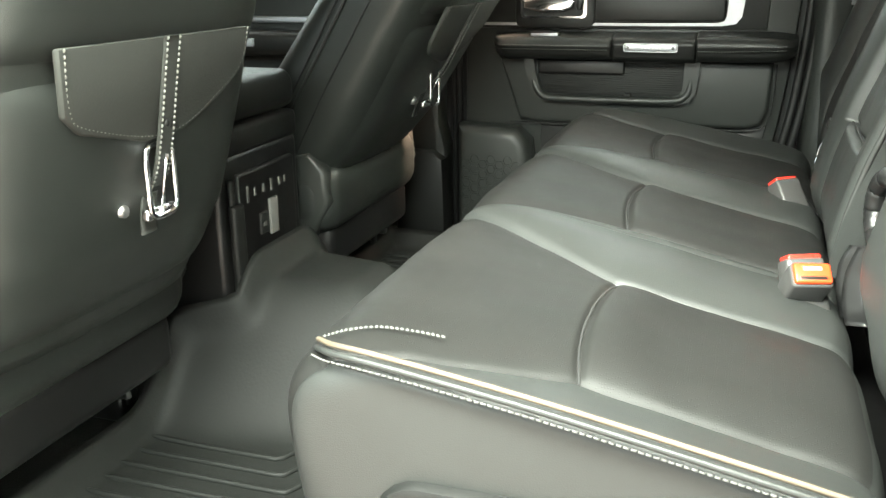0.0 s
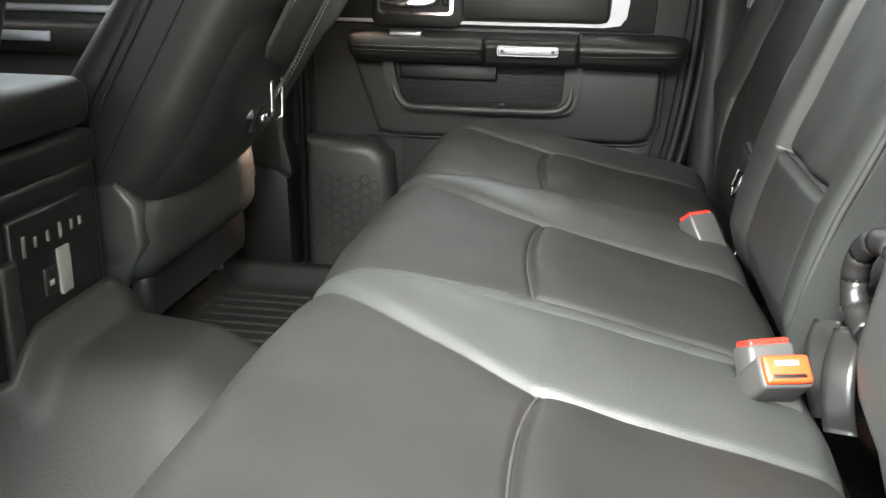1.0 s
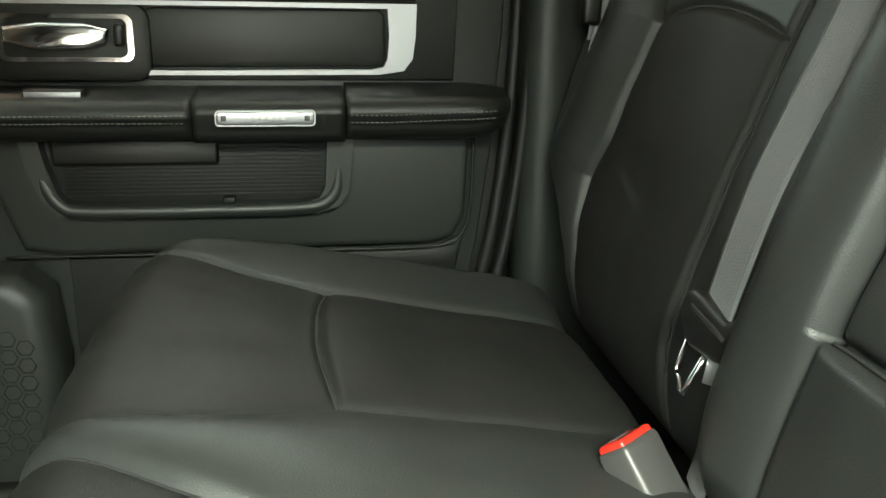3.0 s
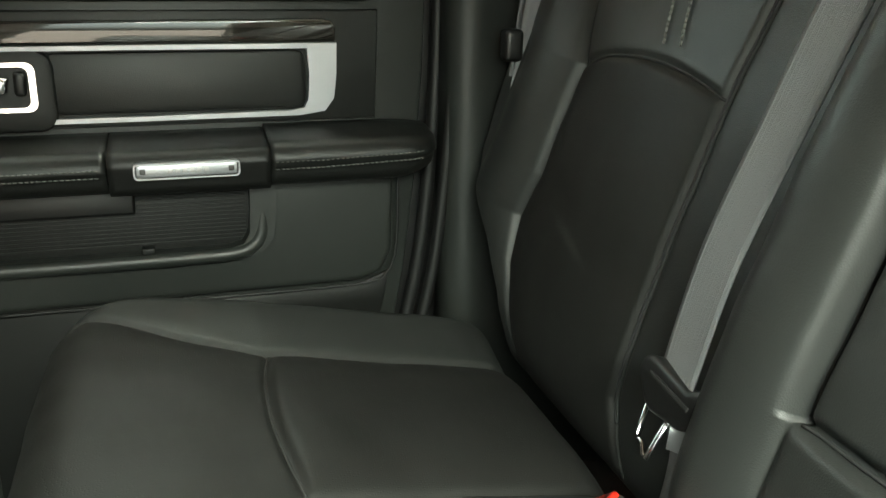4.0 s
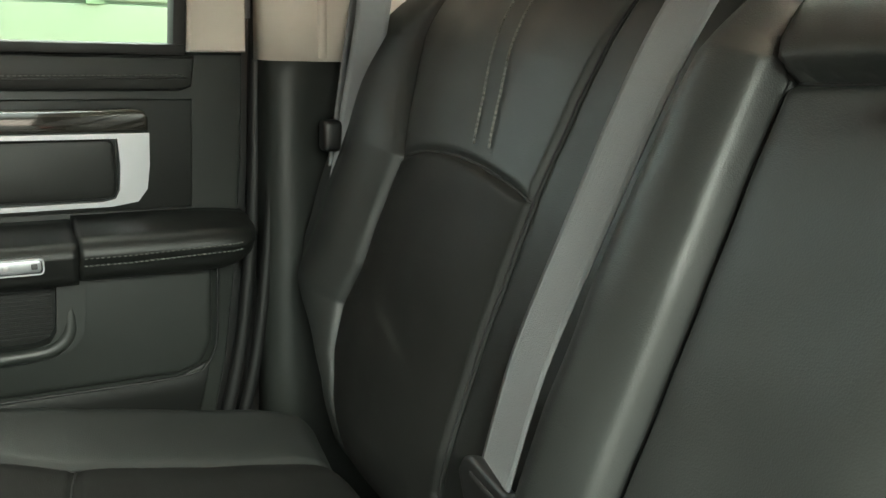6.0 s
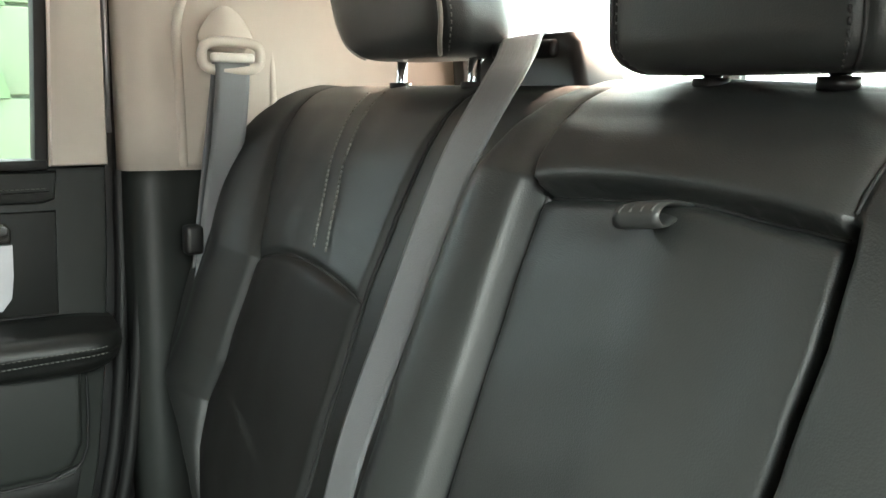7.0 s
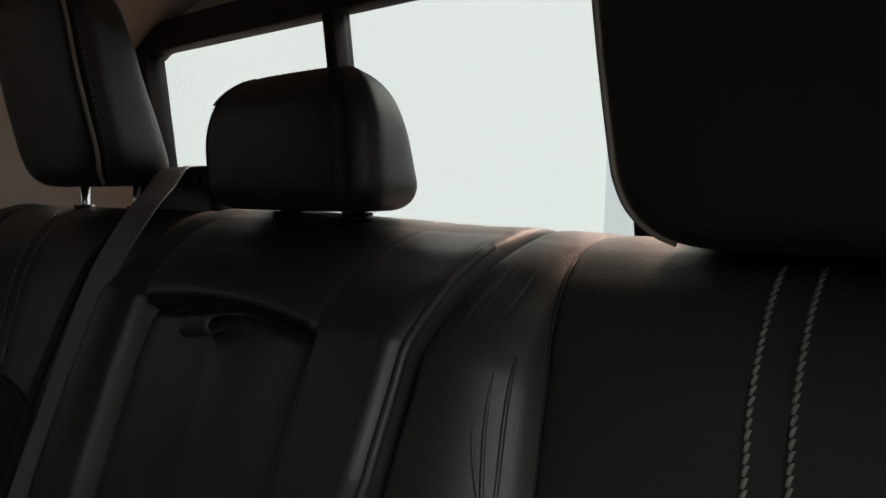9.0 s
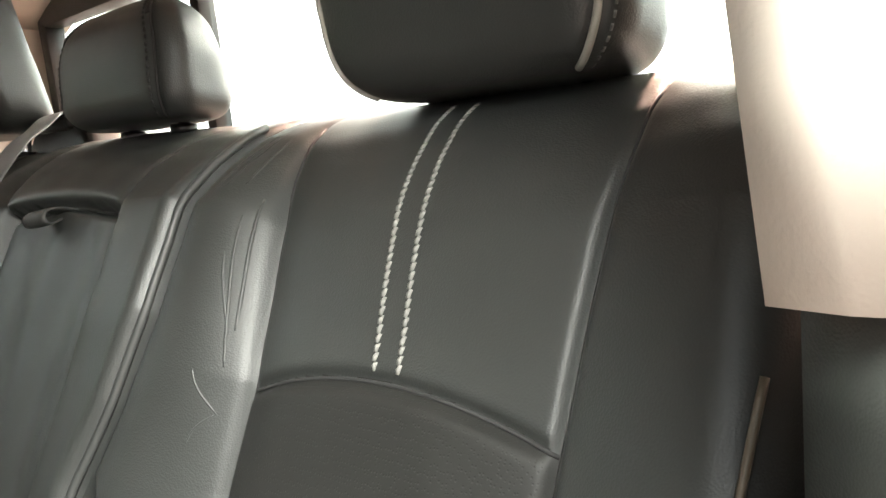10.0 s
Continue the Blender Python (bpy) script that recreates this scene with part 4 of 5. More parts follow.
armrest_piece("armrest", -0.308, -0.032, 40, 0.632, 0.582, VINYL, 0, 0.022, "padded vinyl armrest with twin seams")
armrest_piece("grip_block", -0.030, 0.143, 24, 0.632, 0.580, PLASTIC, 0.002, 0.017, "plastic grip block")
armrest_piece("armrest", 0.145, 0.345, 40, 0.636, 0.582, VINYL, 0, 0.022, "padded vinyl armrest with twin seams")
for z in (0.606, 0.6145):
    for x0, x1 in ((-0.285, -0.034), (0.148, 0.325)):
        pts = [(x, DY - arm_section(x) + 0.0018 - 0.0010 * (z > 0.61), z + 0.004 * np.clip((x - 0.20) / 0.12, 0, 1)) for x in np.linspace(x0, x1, 50)]
        stitches("stitching", pts, (0, -1, 0), DARK_THREAD, door, "grey twin stitching", 0.0045, 0.0012, 0.0013, 0.0012)
rbox("switch", (-0.215, DY - 0.07, 0.630), (-0.150, DY - 0.05, 0.641), 0.003, PLASTIC_BLK, door)
rbox("switch_edge", (-0.213, DY - 0.0725, 0.6322), (-0.152, DY - 0.0705, 0.6385), 0.0008, SATIN, door)
# silver plaque with plain embossed bars
PY = DY - arm_section(0.05) - 0.004
prism("plaque", rounded(-0.001, 0.106, 0.6065, 0.6195, 0.004), "y", PY - 0.004, PY + 0.002, 0.001, SATIN, door, "satin silver plaque")
for x in (0.006, 0.099):
    prism("plaque_slot", rounded(x - 0.003, x + 0.003, 0.610, 0.616, 0.001), "y", PY - 0.0046, PY - 0.003, 0.0003, BUCKLE_GREY, door)
prism("plaque_rim", rounded(-0.0035, 0.1085, 0.604, 0.622, 0.005), "y", PY - 0.0055, PY + 0.002, 0.0, SATIN, door, "bright rim", holes=(rounded(-0.0018, 0.1068, 0.6058, 0.6202, 0.004),))
for x in np.linspace(0.032, 0.070, 6):
    rbox("plaque_bar", (x, PY - 0.0048, 0.6105), (x + 0.005, PY - 0.003, 0.6155), 0.0004, STEEL, door)

# lower panel with the map pocket
prism("lower_panel", [(-0.248, 0.440), (-0.20, 0.432), (0.255, 0.436), (0.285, 0.445), (0.300, 0.475), (0.303, 0.580), (-0.298, 0.580)], "y", DY - 0.024, DY, 0.010, PLASTIC_G, door, "", 3)
tube("panel_seam", spline([(-0.27, DY - 0.02, 0.431), (0.10, DY - 0.022, 0.431), (0.262, DY - 0.022, 0.433), (0.294, DY - 0.022, 0.447), (0.306, DY - 0.02, 0.48), (0.309, DY - 0.018, 0.575)], 40), 0.0018, SEAL, door)
pocket_out = [(-0.235, 0.586), (-0.228, 0.545), (-0.212, 0.502), (-0.195, 0.488), (-0.16, 0.484), (0.0, 0.484), (0.11, 0.486), (0.135, 0.494), (0.148, 0.512), (0.152, 0.545), (0.155, 0.586)]
pocket_in = [(-0.212, 0.580), (-0.205, 0.545), (-0.194, 0.512), (-0.184, 0.503), (-0.16, 0.500), (0.0, 0.500), (0.095, 0.501), (0.112, 0.506), (0.119, 0.518), (0.121, 0.545), (0.122, 0.580)]
prism("pocket_rim", pocket_out, "y", DY - 0.046, DY - 0.01, 0.0, PLASTIC_G, door, "grey moulded pocket rim", holes=(pocket_in,))
prism("pocket_back", rounded(-0.205, 0.124, 0.499, 0.585, 0.012), "y", DY - 0.0255, DY - 0.012, 0.001, PLASTIC, door)
for k in range(14):
    z = 0.507 + 0.0048 * k
    rbox("pocket_rib", (-0.19, DY - 0.0275, z), (0.117, DY - 0.025, z + 0.0022), 0.0008, PLASTIC, door)
# black block puts the shade of the grip recess into colour
rbox("grip_shadow_slot", (-0.20, DY - 0.04, 0.548), (-0.008, DY - 0.024, 0.579), 0.004, PLASTIC_BLK, door, "black block painted in for the shaded grip recess")
rbox("pocket_catch", (-0.005, DY - 0.046, 0.500), (0.010, DY - 0.03, 0.508), 0.002, PLASTIC, door)
tube("pocket_lip", spline([(-0.222, DY - 0.034, 0.580), (-0.216, DY - 0.036, 0.545), (-0.205, DY - 0.040, 0.515), (-0.192, DY - 0.042, 0.500), (-0.165, DY - 0.043, 0.493), (0.0, DY - 0.043, 0.492), (0.098, DY - 0.043, 0.494), (0.124, DY - 0.042, 0.503), (0.134, DY - 0.040, 0.520), (0.136, DY - 0.037, 0.548), (0.138, DY - 0.034, 0.580)], 60), 0.0088, PLASTIC_G, door, "rounded grey lip of the map pocket", 12)
prism("kick_panel", [(-0.20, 0.16), (0.205, 0.16), (0.258, 0.27), (0.292, 0.40), (0.300, 0.444), (0.286, 0.438), (0.258, 0.427), (0.10, 0.424), (-0.20, 0.424)], "y", DY - 0.008, DY, 0.004, PLASTIC, door, "black lower edge of the door")
# speaker housing at the front foot of the door
sp = [(-0.385, 0.10), (-0.225, 0.10), (-0.205, 0.30), (-0.215, 0.395), (-0.245, 0.424), (-0.385, 0.428)]
prism("speaker_housing", sp, "y", DY - 0.085, DY + 0.01, 0.028, PLASTIC_G, door, "bulging speaker housing with a honeycomb face", 4)
bm = bmesh.new()
for i in range(7):
    for j in range(7):
        cx, cz = -0.36 + 0.020 * i, 0.20 + 0.023 * j + (0.0115 if i % 2 else 0)
        if (cx + 0.29) ** 2 / 0.009 + (cz - 0.29) ** 2 / 0.016 > 1:
            continue
        ring = [(cx + rr * math.cos(radians(60 * k)), DY - d, cz + rr * math.sin(radians(60 * k))) for rr, d in ((0.0115, 0.0856), (0.0105, 0.0868), (0.0095, 0.0852)) for k in range(6)]
        vs = [bm.verts.new(p) for p in ring]
        for b in (0, 6):
            for k in range(6):
                bm.faces.new((vs[b + k], vs[b + (k + 1) % 6], vs[b + 6 + (k + 1) % 6], vs[b + 6 + k]))
part("honeycomb", bm, PLASTIC_G, door, "", False)

# window of the closed door: glass, beige rear frame, dark seal
prism("window_frame", [(0.282, 0.830), (0.350, 0.830), (0.352, 1.24), (0.300, 1.24)], "y", DY - 0.02, DY + 0.04, 0.008, BEIGE, door, "light beige upper door frame")
prism("glass_seal", [(0.266, 0.828), (0.2815, 0.828), (0.300, 1.24), (0.286, 1.24)], "y", DY - 0.006, DY + 0.03, 0.003, SEAL, door)
prism("belt_seal", [(-0.37, 0.826), (0.28, 0.826), (0.28, 0.838), (-0.37, 0.838)], "y", DY - 0.01, DY + 0.03, 0.003, SEAL, door)
g = prism("pane", [(-0.37, 0.832), (0.272, 0.832), (0.292, 1.24), (-0.37, 1.24)], "y", DY + 0.012, DY + 0.016, 0.0, GLASS, door)
g.visible_shadow = False
tube("edge_bead", [(0.3545, DY - 0.006, 0.87), (0.356, DY - 0.008, 1.0), (0.358, DY - 0.012, 1.24)], 0.0035, SATIN, door, "bright bead")

# rubber seals of the rear door opening
for k, (dx, dy, rr) in enumerate(((0.366, 0.012, 0.009), (0.383, -0.006, 0.008))):
    pts = spline([(dx - 0.085, DY + dy, 0.14), (dx - 0.055, DY + dy, 0.30), (dx - 0.022, DY + dy, 0.45), (dx - 0.004, DY + dy, 0.62), (dx + 0.002, DY + dy, 0.80), (dx + 0.006, DY + dy - 0.01, 1.22)], 40)
    tagged(tube("door_seal", pts, rr, SEAL, n=10), "black rubber door seal along the pillar", "seal", kind="structure")
tagged(prism("door_jamb", [(0.10, 0.06), (0.43, 0.06), (0.43, 1.24), (0.33, 1.24), (0.32, 0.60), (0.29, 0.42), (0.24, 0.28)], "y", DY + 0.052, DY + 0.07, 0.004, SEAL), "black door jamb behind the seals", "jamb", kind="structure")

# pillar between the closed doors
tagged(prism("pillar_b", [(-0.52, 0.17), (-0.425, 0.17), (-0.425, 0.36), (-0.44, 0.42), (-0.445, 1.24), (-0.52, 1.24)], "y", DY - 0.045, DY + 0.03, 0.01, PLASTIC_G), "dark grey plastic pillar trim between the doors", "pillar", kind="structure")
tagged(prism("pillar_b_foot", [(-0.55, 0.135), (-0.418, 0.135), (-0.424, 0.34), (-0.45, 0.36), (-0.53, 0.36)], "y", DY - 0.075, DY + 0.0, 0.012, PLASTIC), "dark plastic foot of the middle pillar", "pillar", kind="structure")
for dx in (-0.410, -0.397):
    tagged(tube("door_seal", [(dx, DY - 0.01, 0.14), (dx, DY - 0.012, 0.7), (dx - 0.004, DY - 0.02, 1.22)], 0.007, SEAL), "black rubber door seal along the pillar", "seal", kind="structure")
tagged(rbox("sill_far", (-1.45, 0.735, 0.09), (0.40, 0.83, 0.145), 0.012, PLASTIC), "dark plastic sill under the closed doors", "sill", kind="structure")
tagged(rbox("jamb_far", (-0.55, DY + 0.03, 0.1), (-0.37, DY + 0.07, 1.24), 0.004, SEAL), "black jamb between the closed doors", "jamb", kind="structure")

# front passenger door, seen between the seats
fdoor = thing("door_2", (-0.95, 0.80, 0.12), "closed dark front door panel with silver trim strip", "door", kind="structure")
prism("panel", [(-1.46, 0.10), (-0.53, 0.10), (-0.53, 0.83), (-1.46, 0.83)], "y", DY, DY + 0.05, 0.006, PLASTIC_G, fdoor)
rbox("armrest", (-1.30, DY - 0.09, 0.575), (-0.62, DY + 0.01, 0.635), 0.018, VINYL, fdoor)
prism("silver_trim", rounded(-1.25, -0.62, 0.652, 0.668, 0.004), "y", DY - 0.016, DY, 0.002, SATIN, fdoor)
prism("wood_strip", rounded(-1.25, -0.62, 0.715, 0.742, 0.004), "y", DY - 0.014, DY, 0.002, WOOD, fdoor)
prism("plaque", rounded(-1.03, -0.90, 0.600, 0.620, 0.003), "y", DY - 0.097, DY - 0.088, 0.001, SATIN, fdoor)
g = prism("pane", rounded(-1.44, -0.54, 0.835, 1.22, 0.02), "y", DY + 0.012, DY + 0.016, 0.0, GLASS, fdoor)
g.visible_shadow = False


# ---- front seats, seen from behind ----
def front_seat(yc, xb, inboard, label, rake=0.26):
    """A bucket seat: yc its middle, xb the place of its back shell at 0.6 m, inboard the side of the console (+1 or -1)."""
    seat = thing("front_seat", (xb - 0.35, yc, 0.12), label, "car seat", "front seats")
    n, m = 72, 54
    zs = np.linspace(0.385, 1.10, m)
    P = np.zeros((n, m, 3))
    for j, z in enumerate(zs):
        t = (z - 0.385) / 0.715
        half = np.interp(z, [0.385, 0.45, 0.56, 0.74, 0.95, 1.05, 1.10], [0.205, 0.225, 0.245, 0.252, 0.225, 0.19, 0.15])
        deep = np.interp(z, [0.385, 0.6, 0.9, 1.10], [0.105, 0.10, 0.085, 0.05])
        xm = xb - deep + rake * (z - 0.6) - 0.20 * max(0, 0.50 - z)
        for i in range(n):
            a = 2 * math.pi * i / n
            c, s = math.cos(a), math.sin(a)
            ex = 0.52
            X = math.copysign(abs(c) ** ex, c)
            Y = math.copysign(abs(s) ** ex, s)
            fwd = 1.0 if X > 0 else 1.6
            P[i, j] = (xm + deep * X * fwd, yc + half * Y, z)
    shell("backrest", P, LEATHER_FRONT, seat, "", True)
    # upper back panel with a fold over the pocket
    def bx(z):
        return xb + rake * (z - 0.6) - 0.20 * max(0, 0.50 - z)
    def back_patch(name, pts, off, thick, material, label2=""):
        bm = bmesh.new()
        v = [bm.verts.new((bx(z) + off, yc + y, z)) for y, z in pts]
        f = bm.faces.new(v)
        gg = bmesh.ops.extrude_face_region(bm, geom=[f])
        bmesh.ops.translate(bm, vec=(thick, 0, 0), verts=[q for q in gg["geom"] if isinstance(q, bmesh.types.BMVert)])
        bmesh.ops.bevel(bm, geom=bm.edges[:], offset=min(0.003, thick * 0.4), segments=2, profile=0.5, affect="EDGES")
        return part(name, bm, material, seat, label2, True, 40)
    # padded panels that follow the curve of the shell, below and above the pocket
    def pad(name, z0, z1, w0, w1, rise):
        P = np.zeros((40, 26, 3))
        for i, u in enumerate(np.linspace(-1, 1, 40)):
            for j, v in enumerate(np.linspace(0, 1, 26)):
                z = z0 + (z1 - z0) * v
                y = u * (w0 + (w1 - w0) * v)
                half = np.interp(z, [0.385, 0.45, 0.56, 0.74, 0.95, 1.05, 1.10], [0.205, 0.225, 0.245, 0.252, 0.225, 0.19, 0.15])
                deep = np.interp(z, [0.385, 0.6, 0.9, 1.10], [0.105, 0.10, 0.085, 0.05])
                round_off = (1 - (abs(y) / half) ** (2 / 0.52)) ** 0.26
                edge = (1 - abs(u) ** 9) * (1 - abs(2 * v - 1) ** 12)
                P[i, j] = (bx(z) - deep * (1 - round_off) + rise * edge - 0.003, yc + y, z)
        verts = [tuple(p) for p in P.reshape(-1, 3)]
        faces = [(26 * i + j, 26 * i + j + 1, 26 * i + j + 27, 26 * i + j + 26) for i in range(39) for j in range(25)]
        return raw(name, verts, faces, LEATHER_FRONT, seat)
    pad("back_panel", 0.41, 0.688, 0.200, 0.222, 0.013)
    pad("upper_panel", 0.700, 0.97, 0.226, 0.200, 0.016)
    flap = [(-0.165, 0.716), (0.158, 0.716), (0.155, 0.668), (0.115, 0.640), (0.05, 0.610), (-0.02, 0.607), (-0.125, 0.632), (-0.150, 0.652)]
    back_patch("pocket_flap", flap, 0.006, 0.009, SUEDE, "grey suede pocket flap with pale stitching")
    edge = np.array([(bx(z) + 0.0158, yc + y * 0.965, z + (0.006 if z < 0.69 else 0)) for y, z in flap[1:] + flap[:1]])
    stitches("stitching", spline(edge, 80), (1, 0, 0), WHITE_THREAD, seat, "pale thread", 0.0038, 0.0024, 0.0011)
    # strap with buckle, hanging
    sy = 0.0
    strap = spline([(bx(0.716) + 0.016, yc + sy, 0.716), (bx(0.66) + 0.019, yc + sy, 0.66), (bx(0.615) + 0.021, yc + sy, 0.612), (bx(0.58) + 0.018, yc + sy + 0.004, 0.575), (bx(0.55) + 0.014, yc + sy + 0.006, 0.552)], 24)
    ribbon("strap", strap, [(0, 0.026, 0)] * 24, [(1, 0, 0.1)] * 24, SUEDE, seat, "suede strap", 0.004)
    for o in (-0.0105, 0.0105):
        stitches("stitching", strap + np.array([0.003, o, 0]), (1, 0, 0), WHITE_THREAD, seat, "pale thread", 0.0038, 0.0024, 0.0011)
    tail = spline([(bx(0.54) + 0.012, yc, 0.545), (bx(0.52) + 0.016, yc - 0.004, 0.525), (bx(0.50) + 0.018, yc - 0.002, 0.500)], 10)
    ribbon("strap_end", tail, [(0, 0.028, 0)] * 10, [(1, 0, 0)] * 10, SUEDE, seat, "", 0.004)
    ring = [(bx(0.56) + 0.024 + 0.012 * math.cos(a) * 0, yc + 0.024 * math.copysign(abs(math.cos(a)) ** 0.4, math.cos(a)), 0.562 + 0.040 * math.copysign(abs(math.sin(a)) ** 0.4, math.sin(a))) for a in np.linspace(0, 2 * math.pi, 40, endpoint=False)]
    tube("buckle", ring, 0.0036, CHROME, seat, "chrome buckle", 8, True)
    rbox("buckle_bar", (bx(0.53) + 0.018, yc - 0.024, 0.518), (bx(0.53) + 0.028, yc + 0.024, 0.532), 0.003, CHROME, seat)
    tube("prong", [(bx(0.53) + 0.029, yc, 0.526), (bx(0.55) + 0.029, yc + 0.002, 0.56), (bx(0.58) + 0.026, yc + 0.004, 0.590)], 0.0024, CHROME, seat)
    tube("stud", [(bx(0.535) + 0.000, yc - 0.045, 0.535), (bx(0.535) + 0.014, yc - 0.045, 0.535)], 0.007, STEEL, seat, "metal stud", 12)
    tube("rivet", [(bx(0.62) + 0.02, yc + sy, 0.625), (bx(0.62) + 0.0255, yc + sy, 0.625)], 0.005, PLASTIC_BLK, seat, "", 10)
    # seams of the bolster on the console side: a dark band and a raised edge
    half_at = lambda z: float(np.interp(z, [0.385, 0.45, 0.56, 0.74, 0.95], [0.205, 0.225, 0.245, 0.252, 0.225]))
    for dx, rr, mm in ((-0.165, 0.0018, SEAL), (-0.150, 0.0030, LEATHER_FRONT), (-0.105, 0.0018, SEAL)):
        tube("bolster_seam", spline([(xb + dx + rake * (z - 0.6), yc + inboard * (half_at(z) + 0.0005), z) for z in np.linspace(0.44, 0.95, 8)], 30), rr, mm, seat)
    # lower plastic shroud, seat cushion, rails
    shroud = [(xb - 0.45, 0.27), (xb - 0.22, 0.285), (xb - 0.165, 0.30), (xb - 0.128, 0.37), (xb - 0.135, 0.430), (xb - 0.165, 0.462), (xb - 0.20, 0.455), (xb - 0.22, 0.40), (xb - 0.45, 0.36)]
    for s in (-1, 1):
        prism("side_shroud", shroud, "y", yc + s * 0.215 - 0.018, yc + s * 0.215 + 0.018, 0.010, PLASTIC_G, seat, "grey plastic side cover", 3)
    rbox("seat_cushion", (xb - 0.68, yc - 0.235, 0.30), (xb - 0.12, yc + 0.235, 0.44), 0.05, LEATHER_FRONT, seat, seg=5)
    rbox("seat_pan", (xb - 0.60, yc - 0.20, 0.23), (xb - 0.14, yc + 0.20, 0.32), 0.02, PLASTIC_BLK, seat)
    for s in (-1, 1):
        rbox("rail", (xb - 0.62, yc + s * 0.19 - 0.022, 0.135), (xb - 0.225, yc + s * 0.19 + 0.022, 0.175), 0.006, PLASTIC_BLK, seat)
        rbox("rail_leg", (xb - 0.30, yc + s * 0.19 - 0.012, 0.16), (xb - 0.22, yc + s * 0.19 + 0.012, 0.25), 0.004, PLASTIC_BLK, seat)
        rbox("rail_end", (xb - 0.262, yc + s * 0.19 - 0.02, 0.150), (xb - 0.226, yc + s * 0.19 + 0.02, 0.225), 0.006, STEEL, seat, "bare steel rail bracket", turn=None)
    tube("wire_clip", spline([(xb - 0.17, yc + 0.10, 0.255), (xb - 0.16, yc + 0.11, 0.22), (xb - 0.18, yc + 0.115, 0.215)], 10), 0.004, STEEL, seat)
    hx = xb + rake * 0.55 - 0.14
    rbox("head_pad", (hx + 0.01, yc - 0.13, 1.12), (hx + 0.12, yc + 0.13, 1.30), 0.045, LEATHER_FRONT, seat, seg=5)
    for dy in (-0.05, 0.05):
        tube("head_post", [(hx + 0.055, yc + dy, 1.06), (hx + 0.06, yc + dy, 1.14)], 0.006, CHROME, seat)
    return seat


front_seat(-0.448, -0.362, 1, "black leather front seat with suede map pocket flap and chrome buckle")
front_seat(0.405, -0.325, -1, "black leather front seat beside the closed door, buckled map pocket behind", 0.62)

# ---- centre console ----
con = thing("centre_console", (-0.7, 0, 0.3), "black centre console with padded lid and sockets on its rear face", "console")
rbox("body", (-1.20, -0.140, 0.16), (-0.478, 0.112, 0.515), 0.012, PLASTIC_BLK, con)
rbox("lid", (-0.95, -0.146, 0.556), (-0.474, 0.118, 0.622), 0.024, VINYL, con, "padded vinyl lid", 5)
rbox("lid_base", (-1.0, -0.142, 0.508), (-0.476, 0.114, 0.554), 0.010, PLASTIC, con)
rbox("rear_panel", (-0.482, -0.098, 0.27), (-0.470, 0.082, 0.482), 0.006, PLASTIC_BLK, con)
rbox("side_strip", (-0.476, -0.124, 0.27), (-0.468, -0.112, 0.478), 0.003, PLASTIC, con)
tube("panel_edge", [(-0.470, -0.100, 0.27), (-0.470, -0.100, 0.478)], 0.0015, PLASTIC_G, con)
for k, y in enumerate((-0.075, -0.052, -0.026, 0.000, 0.026, 0.045)):
    h = (0.026, 0.013, 0.013, 0.020, 0.013, 0.011)[k]
    rbox("symbol_bar", (-0.4705, y - 0.003, 0.446 - h / 2), (-0.4690, y + 0.003, 0.446 + h / 2), 0.0005, DARK_THREAD, con)
rbox("socket_cover", (-0.471, -0.014, 0.365), (-0.466, 0.012, 0.425), 0.002, WHITE_THREAD, con, "pale socket cover")
rbox("usb_port", (-0.472, -0.045, 0.372), (-0.4665, -0.02, 0.408), 0.003, PLASTIC, con)
rbox("usb_mark", (-0.4668, -0.038, 0.385), (-0.4658, -0.028, 0.392), 0.0003, WHITE_THREAD, con)
rbox("storage_pocket", (-0.474, -0.13, 0.30), (-0.460, -0.10, 0.44), 0.006, PLASTIC, con)


# ---- seat belts and buckles ----
# centre belt: out of the shoulder retractor over the bench top, down to its tongue
belt = thing("centre_seat_belt", (0.39, 0.24, 0.50), "grey woven centre seat belt with black tongue hanging over the backrest", "seat belt")
bp = spline([(0.668, 0.322, 0.962), (0.640, 0.318, 0.977), (0.600, 0.280, 0.955), (0.560, 0.246, 0.931), (0.519, 0.238, 0.878), (0.489, 0.240, 0.815), (0.455, 0.245, 0.727), (0.416, 0.247, 0.630), (0.388, 0.243, 0.537)], 64)
bw = [Vector((0.010, -0.052, 0.004)).lerp(Vector((-0.006, -0.052, 0.0)), k / 63) for k in range(64)]
bn = []
for k in range(64):
    d = Vector(bp[min(63, k + 1)] - bp[max(0, k - 1)])
    bn.append(bw[k].cross(d) * -1)
bn = [v if v.x < 0 or v.z > 0 else -v for v in bn]
ribbon("webbing", bp, bw, bn, WEB, belt, "", 0.0022, 9)
# fine ribs woven along the webbing
for o in np.linspace(-0.40, 0.40, 9):
    pts = [Vector(bp[k]) + bw[k] * o + bn[k].normalized() * -0.0004 for k in range(2, 64)]
    tube("weave_rib", pts, 0.0017, WEB, belt, n=8)
